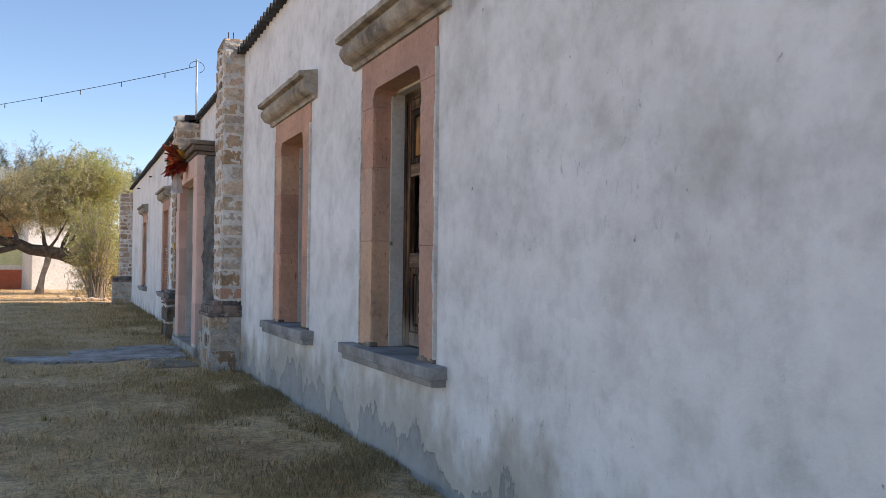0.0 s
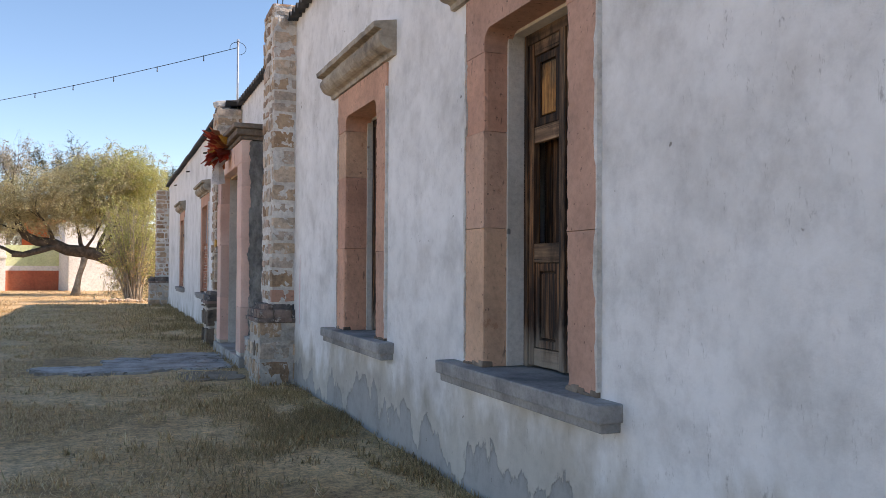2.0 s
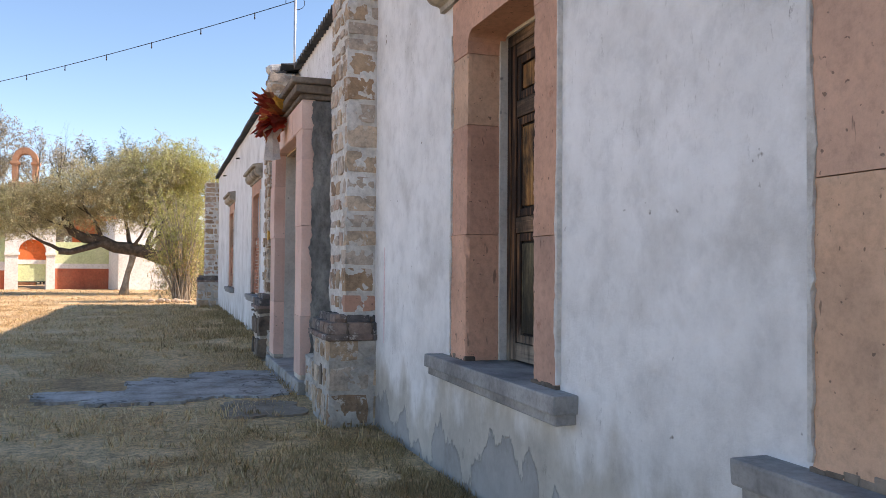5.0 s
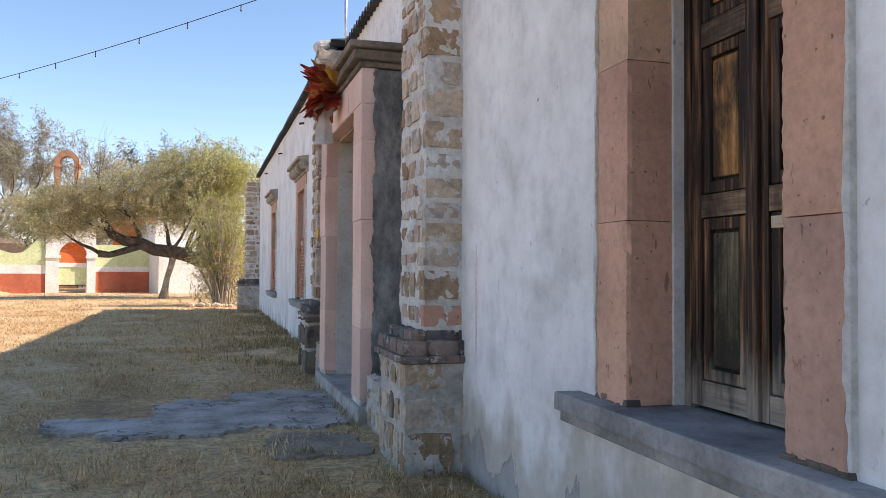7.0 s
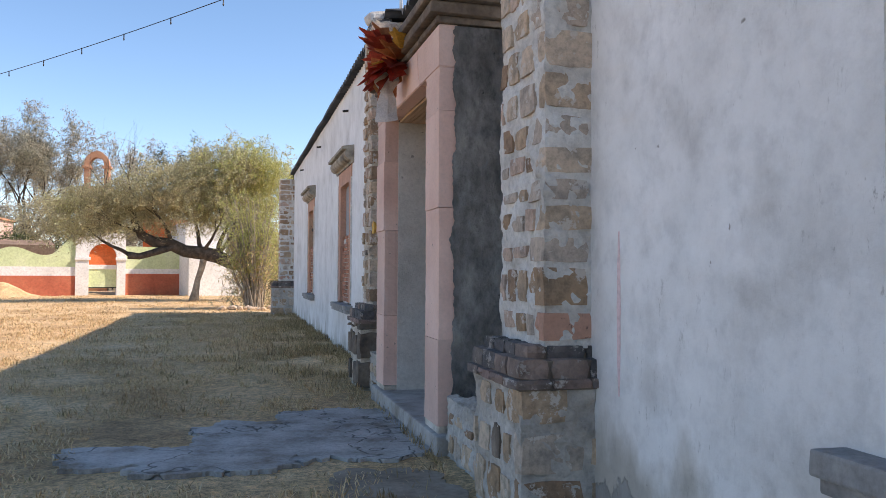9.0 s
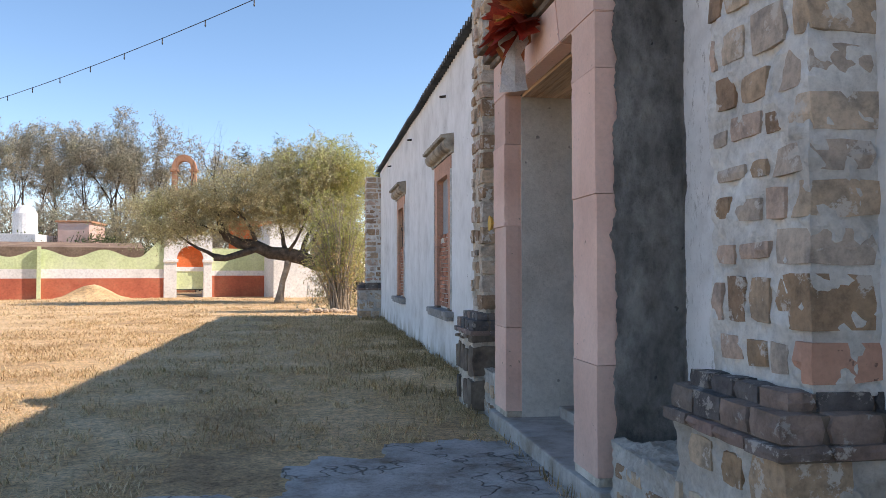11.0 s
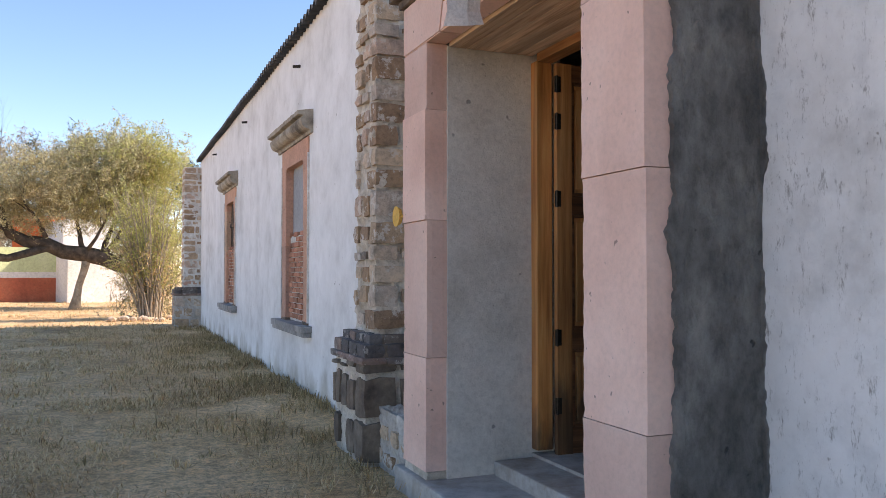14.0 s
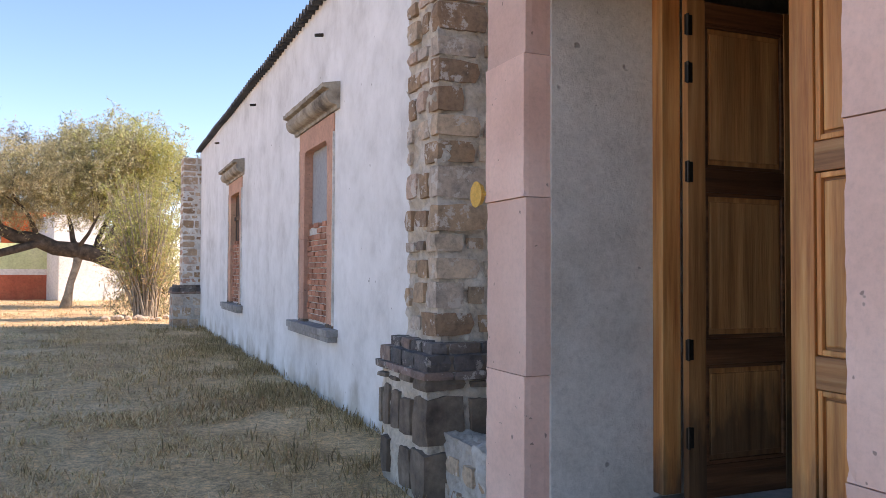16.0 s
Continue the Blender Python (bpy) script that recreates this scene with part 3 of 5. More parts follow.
def stone_window(number, ya, yb, joints_near, joints_far, label, deep=2.49):
    """The stone surround: blocks to each jamb, head, sill and cornice."""
    w = thing("window_%d" % number, (FACE, (ya + yb) / 2, SILL_Z), label, "window", "windows along the front", "structure")
    proud = FACE - 0.018
    for a, b, joints in ((ya, ya + JAMB, joints_near), (yb - JAMB, yb, joints_far)):
        levels = (SILL_Z - 0.005, *joints, HEAD_Z - 0.141)
        for z0, z1 in zip(levels, levels[1:]):
            part("jamb_block", worn_block(proud + random.uniform(-0.004, 0.004), deep, a, b, z0 + 0.001, z1 - 0.001, 0.010, 0.026 if number < 3 else 0.1), M_PINK, w)
        bm = bmesh.new()
        for k in range(5):
            u = a + (b - a) * k / 5
            box(bm, proud - 0.003 - random.uniform(0, 0.004), 2.36, u - 0.004, u + (b - a) / 5 + 0.004, SILL_Z - 0.01, SILL_Z + random.uniform(0.006, 0.035), 0.006, 0.005)
        part("jamb_foot", bm, M_MOULD_DARK, w, "crumbled dark foot of the jamb")
    for edge, sign in ((ya, 1), (yb, -1)):          # ragged plaster left along the outer edge of each jamb
        outline = [(edge - sign * 0.012, SILL_Z + 0.02), (edge - sign * 0.012, HEAD_Z + 0.05)]
        for k in range(60):
            z = HEAD_Z + 0.05 - (HEAD_Z + 0.03 - SILL_Z) * k / 59
            outline.append((edge + sign * max(0.001, 0.008 + 0.030 * noise.noise((number * 3.1, z * 3, sign)) + 0.014 * noise.noise((number, z * 17, sign))), z))
        bm = bmesh.new()
        prism(bm, outline, "x", proud - 0.008, 2.33)
        part("plaster_edge", bm, M_MORTAR, w, "ragged pale plaster lapping over the stone edge")
    bm = bmesh.new()
    prism(bm, lintel_outline(ya, yb, HEAD_Z, LINTEL_Z, JAMB), "x", proud, deep)
    part("head_stone", bm, M_PINK, w)
    bm = bmesh.new()
    box(bm, 2.175, 2.72, ya - 0.19, yb + 0.23, SILL_Z - 0.095, SILL_Z - 0.006, 0.012, 0.004)
    box(bm, 2.20, 2.40, ya - 0.17, yb + 0.21, SILL_Z - 0.15, SILL_Z - 0.09, 0.01, 0.003)
    part("sill", bm, M_SILL, w, "rough grey cement sill")
    bm = bmesh.new()
    moulding(bm, ya - 0.21, yb + 0.23, FACE, LINTEL_Z + 0.01)
    part("cornice", bm, M_MOULD, w, "weathered half-round stone cornice")
    bm = bmesh.new()
    for a, b in ((ya + JAMB - 0.02, ya + JAMB + 0.012), (yb - JAMB - 0.012, yb - JAMB + 0.02)):
        box(bm, deep - 0.035, 2.60, a, b, SILL_Z - 0.005, HEAD_Z + 0.03, 0.004, 0.003)
    box(bm, deep - 0.001, 2.60, ya + JAMB, yb - JAMB, HEAD_Z - 0.02, HEAD_Z + 0.05, 0.004)
    part("reveal_plaster", bm, M_CEMENT, w, "ragged cement strip inside the stone reveal")
    return w


def shuttered(w, ya, yb, rails_far, rails_near, missing_far=(), missing_near=(), fields=None):
    a, b = ya + JAMB + 0.012, yb - JAMB - 0.012
    x = 2.585
    for u0, u1 in ((a, a + 0.045), (b - 0.045, b)):
        bm = bmesh.new()
        box(bm, x - 0.01, x + 0.09, u0, u1, SILL_Z - 0.005, HEAD_Z - 0.02, 0.006, 0.003)
        part("frame_post", bm, M_SHUTTER, w)
    bm = bmesh.new()
    box(bm, x - 0.01, x + 0.09, a, b, HEAD_Z - 0.09, HEAD_Z - 0.015, 0.006)
    part("frame_head", bm, M_SHUTTER_RAIL, w)
    mid = (a + b) / 2
    for u0, u1, rails, miss in ((a + 0.047, mid - 0.003, rails_near, missing_near), (mid + 0.003, b - 0.047, rails_far, missing_far)):
        bm = bmesh.new()
        box(bm, x + 0.05, x + 0.06, u0 + 0.1, u1 - 0.1, 3.0, 3.002)
        leaf = part("shutter", bm, M_SHUTTER, w, "weathered dark panelled timber shutter leaf")
        panel_leaf(leaf, u0, u1, x, SILL_Z + 0.01, HEAD_Z - 0.085, rails, miss, 0.066, SHUTTER_MATS, fields)
    bm = bmesh.new()
    box(bm, x - 0.02, x + 0.0, mid - 0.03, mid + 0.03, SILL_Z + 0.01, HEAD_Z - 0.085, 0.006, 0.002)
    part("meeting_bead", bm, M_SHUTTER, w)
    return mid


def inner_boards(w, y0, y1, z0, z1, x=2.70, n=5, lean=0.0):
    d = (y1 - y0) / n
    for i in range(n):
        bm = bmesh.new()
        box(bm, x, x + 0.02, y0 + i * d, y0 + (i + 1) * d - 0.012, z0, z1, 0.003, 0.006)
        part("inner_board", bm, M_SHUTTER, w)


w1 = stone_window(1, *WINDOWS[0], (1.675,), (1.74, 2.36), "pink stone window with weathered brown wooden shutters, one panel missing")
R1 = [(0.87, 0.98), (1.52, 1.64), (2.28, 2.38), (2.84, 2.93)]
shuttered(w1, *WINDOWS[0], R1, R1, (1,), (), {2: M_SHUTTER_ORANGE, 0: M_SHUTTER})
inner_boards(w1, 6.10, 6.36, 1.5, 2.5, 2.72, 3)
w2 = stone_window(2, *WINDOWS[1], (1.63,), (1.68, 2.40), "pink stone window with weathered brown wooden shutters, closed", 2.555)
R2 = [(0.87, 0.98), (1.69, 1.79), (2.44, 2.55), (2.84, 2.93)]
shuttered(w2, *WINDOWS[1], R2, R2, (), (), {0: M_SHUTTER_OLIVE, 1: M_SHUTTER_ORANGE, 2: M_SHUTTER_ORANGE})


def bricked(w, ya, yb, top, upper):
    a, b = ya + JAMB, yb - JAMB
    bm = bmesh.new()
    box(bm, 2.365, 2.48, a, b, SILL_Z - 0.005, top - 0.04)
    infill = part("brick_infill", bm, M_MORTAR, w, "rough red brick filling laid in lime mortar")
    shapes = []
    for k in range(6):
        bm = bmesh.new()
        box(bm, -0.5, 0.5, -0.5, 0.5, -0.5, 0.5, 0.06, 0.05)
        shapes.append(mesh_of(bm, "brick", M_BRICK))
    z, row = SILL_Z + 0.03, 0
    while z < top:
        h = random.uniform(0.052, 0.066)
        y = a - (0.11 if row % 2 else 0.0)
        while y < b:
            length = random.uniform(0.17, 0.26)
            u0, u1 = max(y, a + 0.005), min(y + length, b - 0.005)
            if u1 - u0 > 0.05 and not (z > top - 0.14 and random.random() < 0.45):
                ob = new("brick", shapes[random.randrange(6)])
                ob.parent = infill
                out = random.uniform(-0.012, 0.012)
                ob.location = Vector((2.395 + out, (u0 + u1) / 2, z + h / 2)) - ORIGIN[infill]
                ob.rotation_euler = (random.uniform(-0.03, 0.03), 0, 0)
                ob.scale = (0.11, u1 - u0 - 0.012, h)
            y += length + 0.008
        z += h + 0.012
        row += 1
    bm = bmesh.new()
    if upper == "grey":
        box(bm, 2.40, 2.43, a + 0.002, b - 0.002, top - 0.2, HEAD_Z + 0.04)
        part("cover_board", bm, M_GREYBOARD, w, "smooth grey board closing the upper half")
    else:
        box(bm, 2.40, 2.44, a + 0.002, b - 0.002, top - 0.2, HEAD_Z + 0.04)
        part("cover_board", bm, M_SHUTTER, w, "dark brown boards closing the upper half")
        bm = bmesh.new()
        box(bm, 2.37, 2.40, a + 0.002, b - 0.002, 2.5, 2.58, 0.005)
        part("cover_rail", bm, M_SHUTTER_RAIL, w)


w3 = stone_window(3, *WINDOWS[2], (1.9,), (1.9,), "pink stone window, lower half bricked up, grey board above")
bricked(w3, *WINDOWS[2], 2.08, "grey")
w4 = stone_window(4, *WINDOWS[3], (1.9,), (1.9,), "pink stone window, lower half bricked up, brown boards above")
bricked(w4, *WINDOWS[3], 2.06, "brown")

# ---- doorway ----
NEAR0, NEAR1, FAR0, FAR1, FRONT = 14.13, 14.60, 16.53, 16.98, 1.93
portal = thing("door_1", (FRONT, 15.56, 0.0), "pink cut-stone doorway with cornice and a half-open panelled pine door", "doorway", "", "structure")
for a, b, joints in ((NEAR0, NEAR1, (0.20, 0.885, 1.94, 2.72, 3.07)), (FAR0, FAR1, (0.20, 0.955, 1.875, 2.62, 3.07))):
    for z0, z1 in zip(joints, joints[1:]):
        part("jamb_block", worn_block(FRONT + random.uniform(-0.008, 0.008), 2.09, a + random.uniform(-0.006, 0.006), b + random.uniform(-0.006, 0.006), z0 + 0.0015, z1 - 0.0015, 0.006), M_PINK_PALE, portal)
for a, b, c, d in ((NEAR0, 14.95, NEAR0, 14.85), (14.95, 16.18, 14.85, 16.28), (16.18, FAR1, 16.28, FAR1)):
    bm = bmesh.new()
    prism(bm, [(c + 0.004, 3.072), (d - 0.004, 3.072), (b - 0.004, 3.42), (a + 0.004, 3.42)], "x", FRONT, 2.09)
    bmesh.ops.bevel(bm, geom=bm.edges[:], offset=0.008, segments=2, affect="EDGES")
    part("lintel_stone", bm, M_PINK_PALE, portal)
for out, z0, z1 in ((0.03, 3.42, 3.475), (0.09, 3.477, 3.575), (0.14, 3.577, 3.65)):
    cuts = [NEAR0 - out, 14.75, 15.5, 16.3, FAR1 + out]
    for a, b in zip(cuts, cuts[1:]):
        bm = bmesh.new()
        box(bm, FRONT - out, RECESS, a + 0.004, b - 0.004, z0, z1, 0.02, 0.006)
        part("cornice_stone", bm, M_MOULD_DARK, portal, "dark weathered cornice stone")
bm = bmesh.new()
lattice(bm, 2.10, RECESS, NEAR0 - 0.024, 14.555, 0.0, 3.40, 0.03)
for v in bm.verts:
    if v.co.y < NEAR0:
        v.co.y -= 0.010 * noise.noise(v.co * 7) + 0.007 * noise.noise(v.co * 18) + 0.004 * noise.noise(v.co * 40)
part("return_near", bm, M_CEMENT_DARK, portal, "dark damp cement return")
bm = bmesh.new()
box(bm, 2.088, RECESS, 16.575, FAR1 - 0.006, 0.0, 3.42, 0.006)
part("return_far", bm, M_CEMENT_DARK, portal, "dark damp cement return")
for a, b in ((14.553, 14.612), (16.518, 16.577)):
    bm = bmesh.new()
    box(bm, 2.086, 2.96, a, b, 0.05, 3.06)
    part("reveal", bm, M_CEMENT, portal, "plain grey cement reveal")
def torn(z, seed):
    """A ragged edge, a few centimetres deep."""
    return 0.032 * noise.noise((seed, z * 2.1, 0)) + 0.018 * noise.noise((seed, z * 6.3, 1)) + 0.010 * noise.noise((seed, z * 21, 2)) + 0.006 * noise.noise((seed, z * 47, 3))


smear = [(2.50, 0.0), (2.50, 3.40)] + [(2.055 + 1.5 * torn(3.40 - 0.0136 * k, 2), 3.40 - 0.0136 * k) for k in range(251)]
bm = bmesh.new()
prism(bm, smear, "y", NEAR0 - 0.022, NEAR0 + 0.02)
part("cement_smear", bm, M_CEMENT_DARK, portal, "dark cement smeared over the stone edge")
smear = [(14.14, 3.40), (14.14, 0.0)] + [(14.095 + 1.3 * torn(0.0136 * k, 7), 0.0136 * k) for k in range(251)]
bm = bmesh.new()
prism(bm, smear, "x", RECESS - 0.012, RECESS + 0.02)
part("cement_smear", bm, M_CEMENT_DARK, portal, "dark cement smeared over the whitewash")
for i in range(5):
    bm = bmesh.new()
    x0 = 2.09 + i * 0.128
    box(bm, x0 + 0.003, x0 + 0.125, 14.62, 16.51, 3.05, 3.09, 0.003)
    part("soffit_plank", bm, M_PLANK, portal)
bm = bmesh.new()
box(bm, 1.90, 2.75, 14.02, 17.06, -0.1, 0.145, 0.02, 0.01)
part("threshold", bm, M_SLAB, portal, "worn concrete threshold step")
bm = bmesh.new()
box(bm, 2.42, 2.95, 14.62, 16.5, 0.10, 0.25, 0.015, 0.005)
part("inner_step", bm, M_SLAB, portal)
for a, b in ((NEAR0, NEAR1), (FAR0, FAR1)):
    bm = bmesh.new()
    box(bm, 1.945, 2.12, a + 0.01, b - 0.005, 0.13, 0.203, 0.012, 0.008)
    part("jamb_footing", bm, M_MORTAR_TAN, portal, "crumbling tan footing under the jamb")
for a, b in ((14.613, 14.70), (16.43, 16.517)):
    bm = bmesh.new()
    box(bm, 2.72, 2.84, a, b, 0.30, 3.0, 0.006)
    part("door_post", bm, M_DOOR, portal, "varnished pine door post")
bm = bmesh.new()
box(bm, 2.72, 2.84, 14.70, 16.43, 2.99, 3.06, 0.006)
part("door_head", bm, M_DOOR_RAIL, portal, "varnished pine door head")
R_DOOR = [(0.27, 0.45), (0.99, 1.13), (1.93, 2.06), (2.86, 2.98)]
DOOR_MATS = (M_DOOR, M_DOOR_RAIL, M_DOOR, M_DOOR_RAIL, M_DOOR)
bm = bmesh.new()
box(bm, 2.80, 2.81, 15.0, 15.2, 0.325, 0.33)
closed_leaf = part("door_leaf", bm, M_DOOR, portal, "closed leaf of varnished pine with raised panels")
panel_leaf(closed_leaf, 14.705, 15.62, 2.79, 0.26, 2.985, R_DOOR, (), 0.13, DOOR_MATS, None, 0.03)


def open_leaf():
    """The other leaf, swung inward against the wall, built along x."""
    leaf_bm = bmesh.new()
    box(leaf_bm, 2.9, 3.0, 16.44, 16.445, 0.325, 0.33)
    leaf = part("door_leaf", leaf_bm, M_DOOR, portal, "leaf of varnished pine swung open into the dark room")
    x0, x1, y, s = 2.85, 3.66, 16.38, 0.12
    for a, b in ((x0, x0 + s), (x1 - s, x1)):
        b_m = bmesh.new()
        box(b_m, a, b, y, y + 0.045, 0.26, 2.985, 0.004)
        part("stile", b_m, M_DOOR_SHADED, leaf)
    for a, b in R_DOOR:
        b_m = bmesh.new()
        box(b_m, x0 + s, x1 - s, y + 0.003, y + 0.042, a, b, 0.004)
        part("rail", b_m, M_DOOR_SHADED_RAIL, leaf)
    for lo, hi in zip(R_DOOR, R_DOOR[1:]):
        b_m = bmesh.new()
        box(b_m, x0 + s - 0.003, x1 - s + 0.003, y + 0.022, y + 0.034, lo[1] - 0.003, hi[0] + 0.003)
        box(b_m, x0 + s + 0.04, x1 - s - 0.04, y + 0.010, y + 0.024, lo[1] + 0.05, hi[0] - 0.05, 0.006)
        sunk = part("panel", b_m, M_DOOR_SHADED, leaf)
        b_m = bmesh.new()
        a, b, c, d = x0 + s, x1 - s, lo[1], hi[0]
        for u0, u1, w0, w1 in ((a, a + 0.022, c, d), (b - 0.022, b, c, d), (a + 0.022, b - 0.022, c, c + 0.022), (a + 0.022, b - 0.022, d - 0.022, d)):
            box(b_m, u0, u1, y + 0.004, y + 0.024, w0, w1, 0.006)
        part("bead", b_m, M_DOOR_SHADED_RAIL, sunk)
    for z in (0.55, 1.02, 1.98, 2.52, 2.78):
        b_m = bmesh.new()
        box(b_m, 2.832, 2.88, y - 0.006, y + 0.004, z, z + 0.11, 0.002)
        tube(b_m, [(2.845, y - 0.008, z - 0.004), (2.845, y - 0.008, z + 0.114)], [0.008, 0.008], 8)
        part("hinge", b_m, M_IRON, leaf, "dark iron butt hinge")


open_leaf()

# ---- stone pieces ----
def stone_shapes(material, k=9, corner=0.88):
    """Rough blocks: a once-divided cube, rounded unevenly."""
    out = []
    for _ in range(k):
        bm = bmesh.new()
        box(bm, -0.5, 0.5, -0.5, 0.5, -0.5, 0.5)
        bmesh.ops.subdivide_edges(bm, edges=bm.edges[:], cuts=1, use_grid_fill=True)
        for v in bm.verts:
            rim = sum(1 for c in v.co if abs(c) > 0.4)
            v.co *= (1.0, random.uniform(0.99, 1.03), random.uniform(corner + 0.07, 1.02), random.uniform(corner - 0.03, corner + 0.11))[rim]
            v.co += 0.02 * Vector((random.uniform(-1, 1), random.uniform(-1, 1), random.uniform(-1, 1)))
        bmesh.ops.triangulate(bm, faces=bm.faces[:])
        out.append(mesh_of(bm, "stone", material))
    return out


STONES = stone_shapes(M_STONE)
STONES_PINK = stone_shapes(M_PINK)
STONES_BROWN = stone_shapes(M_MOULD_DARK)
CAPS = stone_shapes(M_CAP, 9, 0.87)
LEDGES = stone_shapes(M_LEDGE, 6, 0.92)


def lay(parent, x0, x1, y0, y1, z0, z1, shapes=None):
    r = random.random()
    shapes = shapes or (STONES if r < 0.975 else STONES_BROWN if r < 0.99 else STONES_PINK)
    ob = new("stone", shapes[random.randrange(len(shapes))])
    ob.parent = parent
    ob.location = Vector(((x0 + x1) / 2, (y0 + y1) / 2, (z0 + z1) / 2)) - ORIGIN[parent]
    ob.scale = (x1 - x0, y1 - y0, z1 - z0)
    ob.rotation_euler = [random.uniform(-0.03, 0.03) for _ in range(3)]
    return ob


def rubble(parent, x0, x1, y0, y1, z0, z1, course=(0.13, 0.25), gap=0.04, shapes=None, proud=(0.004, 0.012)):
    """Courses of corner and fill stones, almost flush with the mortar, on the front (x0) and near (y0) faces."""
    z = z0
    while z < z1 - 0.08:
        h = min(random.uniform(*course), z1 - z)
        a, b = z + gap * random.uniform(0.2, 0.6), z + h - gap * random.uniform(0.2, 0.6)
        p = random.uniform(*proud)
        cx, cy = random.choice(((0.30, 0.10), (0.18, 0.16), (0.36, 0.12), (0.26, 0.22)))
        cx, cy = min(cx, (x1 - x0) * 0.85), min(cy, (y1 - y0) * 0.6)
        lay(parent, x0 - p, x0 + cx, y0 - p, y0 + cy, a, b, shapes)
        y = y0 + cy + gap
        while y < y1 - 0.06:
            w = min(random.uniform(0.12, 0.26), y1 - y)
            s = random.uniform(0.0, 0.035)
            if random.random() < 0.95:
                lay(parent, x0 - random.uniform(*proud) - 0.006, x0 + 0.1, y, y + w - gap * random.uniform(0.2, 0.8), a + s, b - random.uniform(0, 0.05), shapes)
            y += w + gap * random.uniform(0.3, 1.1)
        x = x0 + cx + gap
        while x < x1 - 0.05:
            w = min(random.uniform(0.10, 0.26), x1 - x)
            if random.random() < 0.85:
                lay(parent, x, x + w - gap * random.uniform(0.2, 0.8), y0 - random.uniform(*proud), y0 + 0.1, a + random.uniform(0, 0.04), b - random.uniform(0, 0.03), shapes)
            x += w + gap * random.uniform(0.3, 1.1)
        z += h


def rough_core(x0, x1, y0, y1, z0, z1, amp=0.02, cell=0.025):
    """A mortar body whose uneven skin laps over the edges of the stones bedded in it."""
    bm = bmesh.new()
    lattice(bm, x0, x1, y0, y1, z0, z1, cell)
    for v in bm.verts:
        q = v.co.copy()
        swell = amp * (1.1 * noise.noise(q * 8) + 0.6 * noise.noise(q * 19) + 0.35 * noise.noise(q * 41))
        if abs(q.x - x0) < 1e-4:
            v.co.x -= swell
        if abs(q.y - y0) < 1e-4:
            v.co.y -= swell
        if abs(q.y - y1) < 1e-4:
            v.co.y += swell
        if abs(q.z - z1) < 1e-4:
            v.co.z += swell
    return bm


def buttress(name, x_shaft, x_plinth, sy0, sy1, py0, py1, top, z_plinth, label, back=2.5, bed=None):
    bed = bed or M_MORTAR
    base = thing(name, (x_plinth, (py0 + py1) / 2, 0.0), label, "buttress", "buttresses along the front", "structure")
    cell, amp = (0.025, 0.02) if sy0 < 20 else (0.07, 0.02)
    old = bed is M_MORTAR_TAN
    proud = (0.012, 0.034) if old else (0.004, 0.012)
    shaft = part("shaft", rough_core(x_shaft, back, sy0, sy1, z_plinth + 0.1, top, amp * (1.3 if old else 1.0), cell), bed, base, "rubble shaft in thick pale mortar")
    rubble(shaft, x_shaft, back, sy0, sy1, z_plinth + 0.14, top, proud=proud)
    plinth = part("plinth", rough_core(x_plinth, back, py0, py1, -0.2, z_plinth - 0.1, amp, cell), M_MORTAR_TAN if old else M_MORTAR_GREY, base, "wider rubble plinth in pale mortar")
    rubble(plinth, x_plinth, back, py0, py1, 0.0, z_plinth - 0.1, (0.26, 0.36) if old else (0.20, 0.32), 0.03 if old else 0.05, shapes=STONES_BROWN if old else None, proud=(0.02, 0.05) if old else proud)
    for k, (out, z0, z1) in enumerate(((0.045, z_plinth - 0.11, z_plinth - 0.06), (0.02, z_plinth - 0.06, z_plinth + 0.05), (-0.045, z_plinth + 0.045, z_plinth + 0.12))):
        bm = bmesh.new()
        box(bm, x_plinth - out + 0.02, back, py0 - out + 0.02, py1 + out - 0.02, z0 - 0.01, z1 - 0.008, 0.01)
        band = part("cap_course", bm, M_MOULD_DARK, base, "dark moulded stone course at the top of the plinth")
        y, n = py0 - out, 4
        d = (py1 - py0 + 2 * out) / n
        for i in range(n):
            lay(band, x_plinth - out, x_plinth + 0.16, y + i * d + 0.005, y + (i + 1) * d - 0.005, z0, z1, CAPS if k else LEDGES)
        d = (back - x_plinth - 0.16) / 2
        for i in range(2):
            x = x_plinth + 0.17 + i * d
            lay(band, x, x + d - 0.01, py0 - out, py0 + 0.12, z0, z1, CAPS if k else LEDGES)
    return base


buttress("buttress_near", 2.03, 1.875, 12.11, 12.86, 12.05, 12.92, 4.86, 0.90, "stone rubble buttress with a moulded plinth against the whitewashed wall")
buttress("buttress_door", 2.03, 1.88, 17.93, 18.50, 17.72, 18.64, 4.60, 0.90, "eroded stone rubble buttress beside the doorway", bed=M_MORTAR_TAN)
buttress("buttress_end", 1.86, 1.62, 35.35, 36.2, 35.2, 36.35, 4.52, 1.0, "stone rubble buttress at the far corner of the house", 2.6)

for name, y0, y1 in (("stone_bench_near", 12.94, 14.01), ("stone_bench_far", 17.08, 17.7)):
    bench = one(name.rsplit("_", 1)[0], rough_core(1.99, 2.5, y0, y1, -0.15, 0.45, 0.03), M_MORTAR_GREY, (2.2, (y0 + y1) / 2, 0), "low lime-washed rubble block beside the doorway", "stone block", "blocks flanking the door", "structure")
    rubble(bench, 1.99, 2.5, y0, y1, 0.0, 0.43, (0.15, 0.24), 0.05)

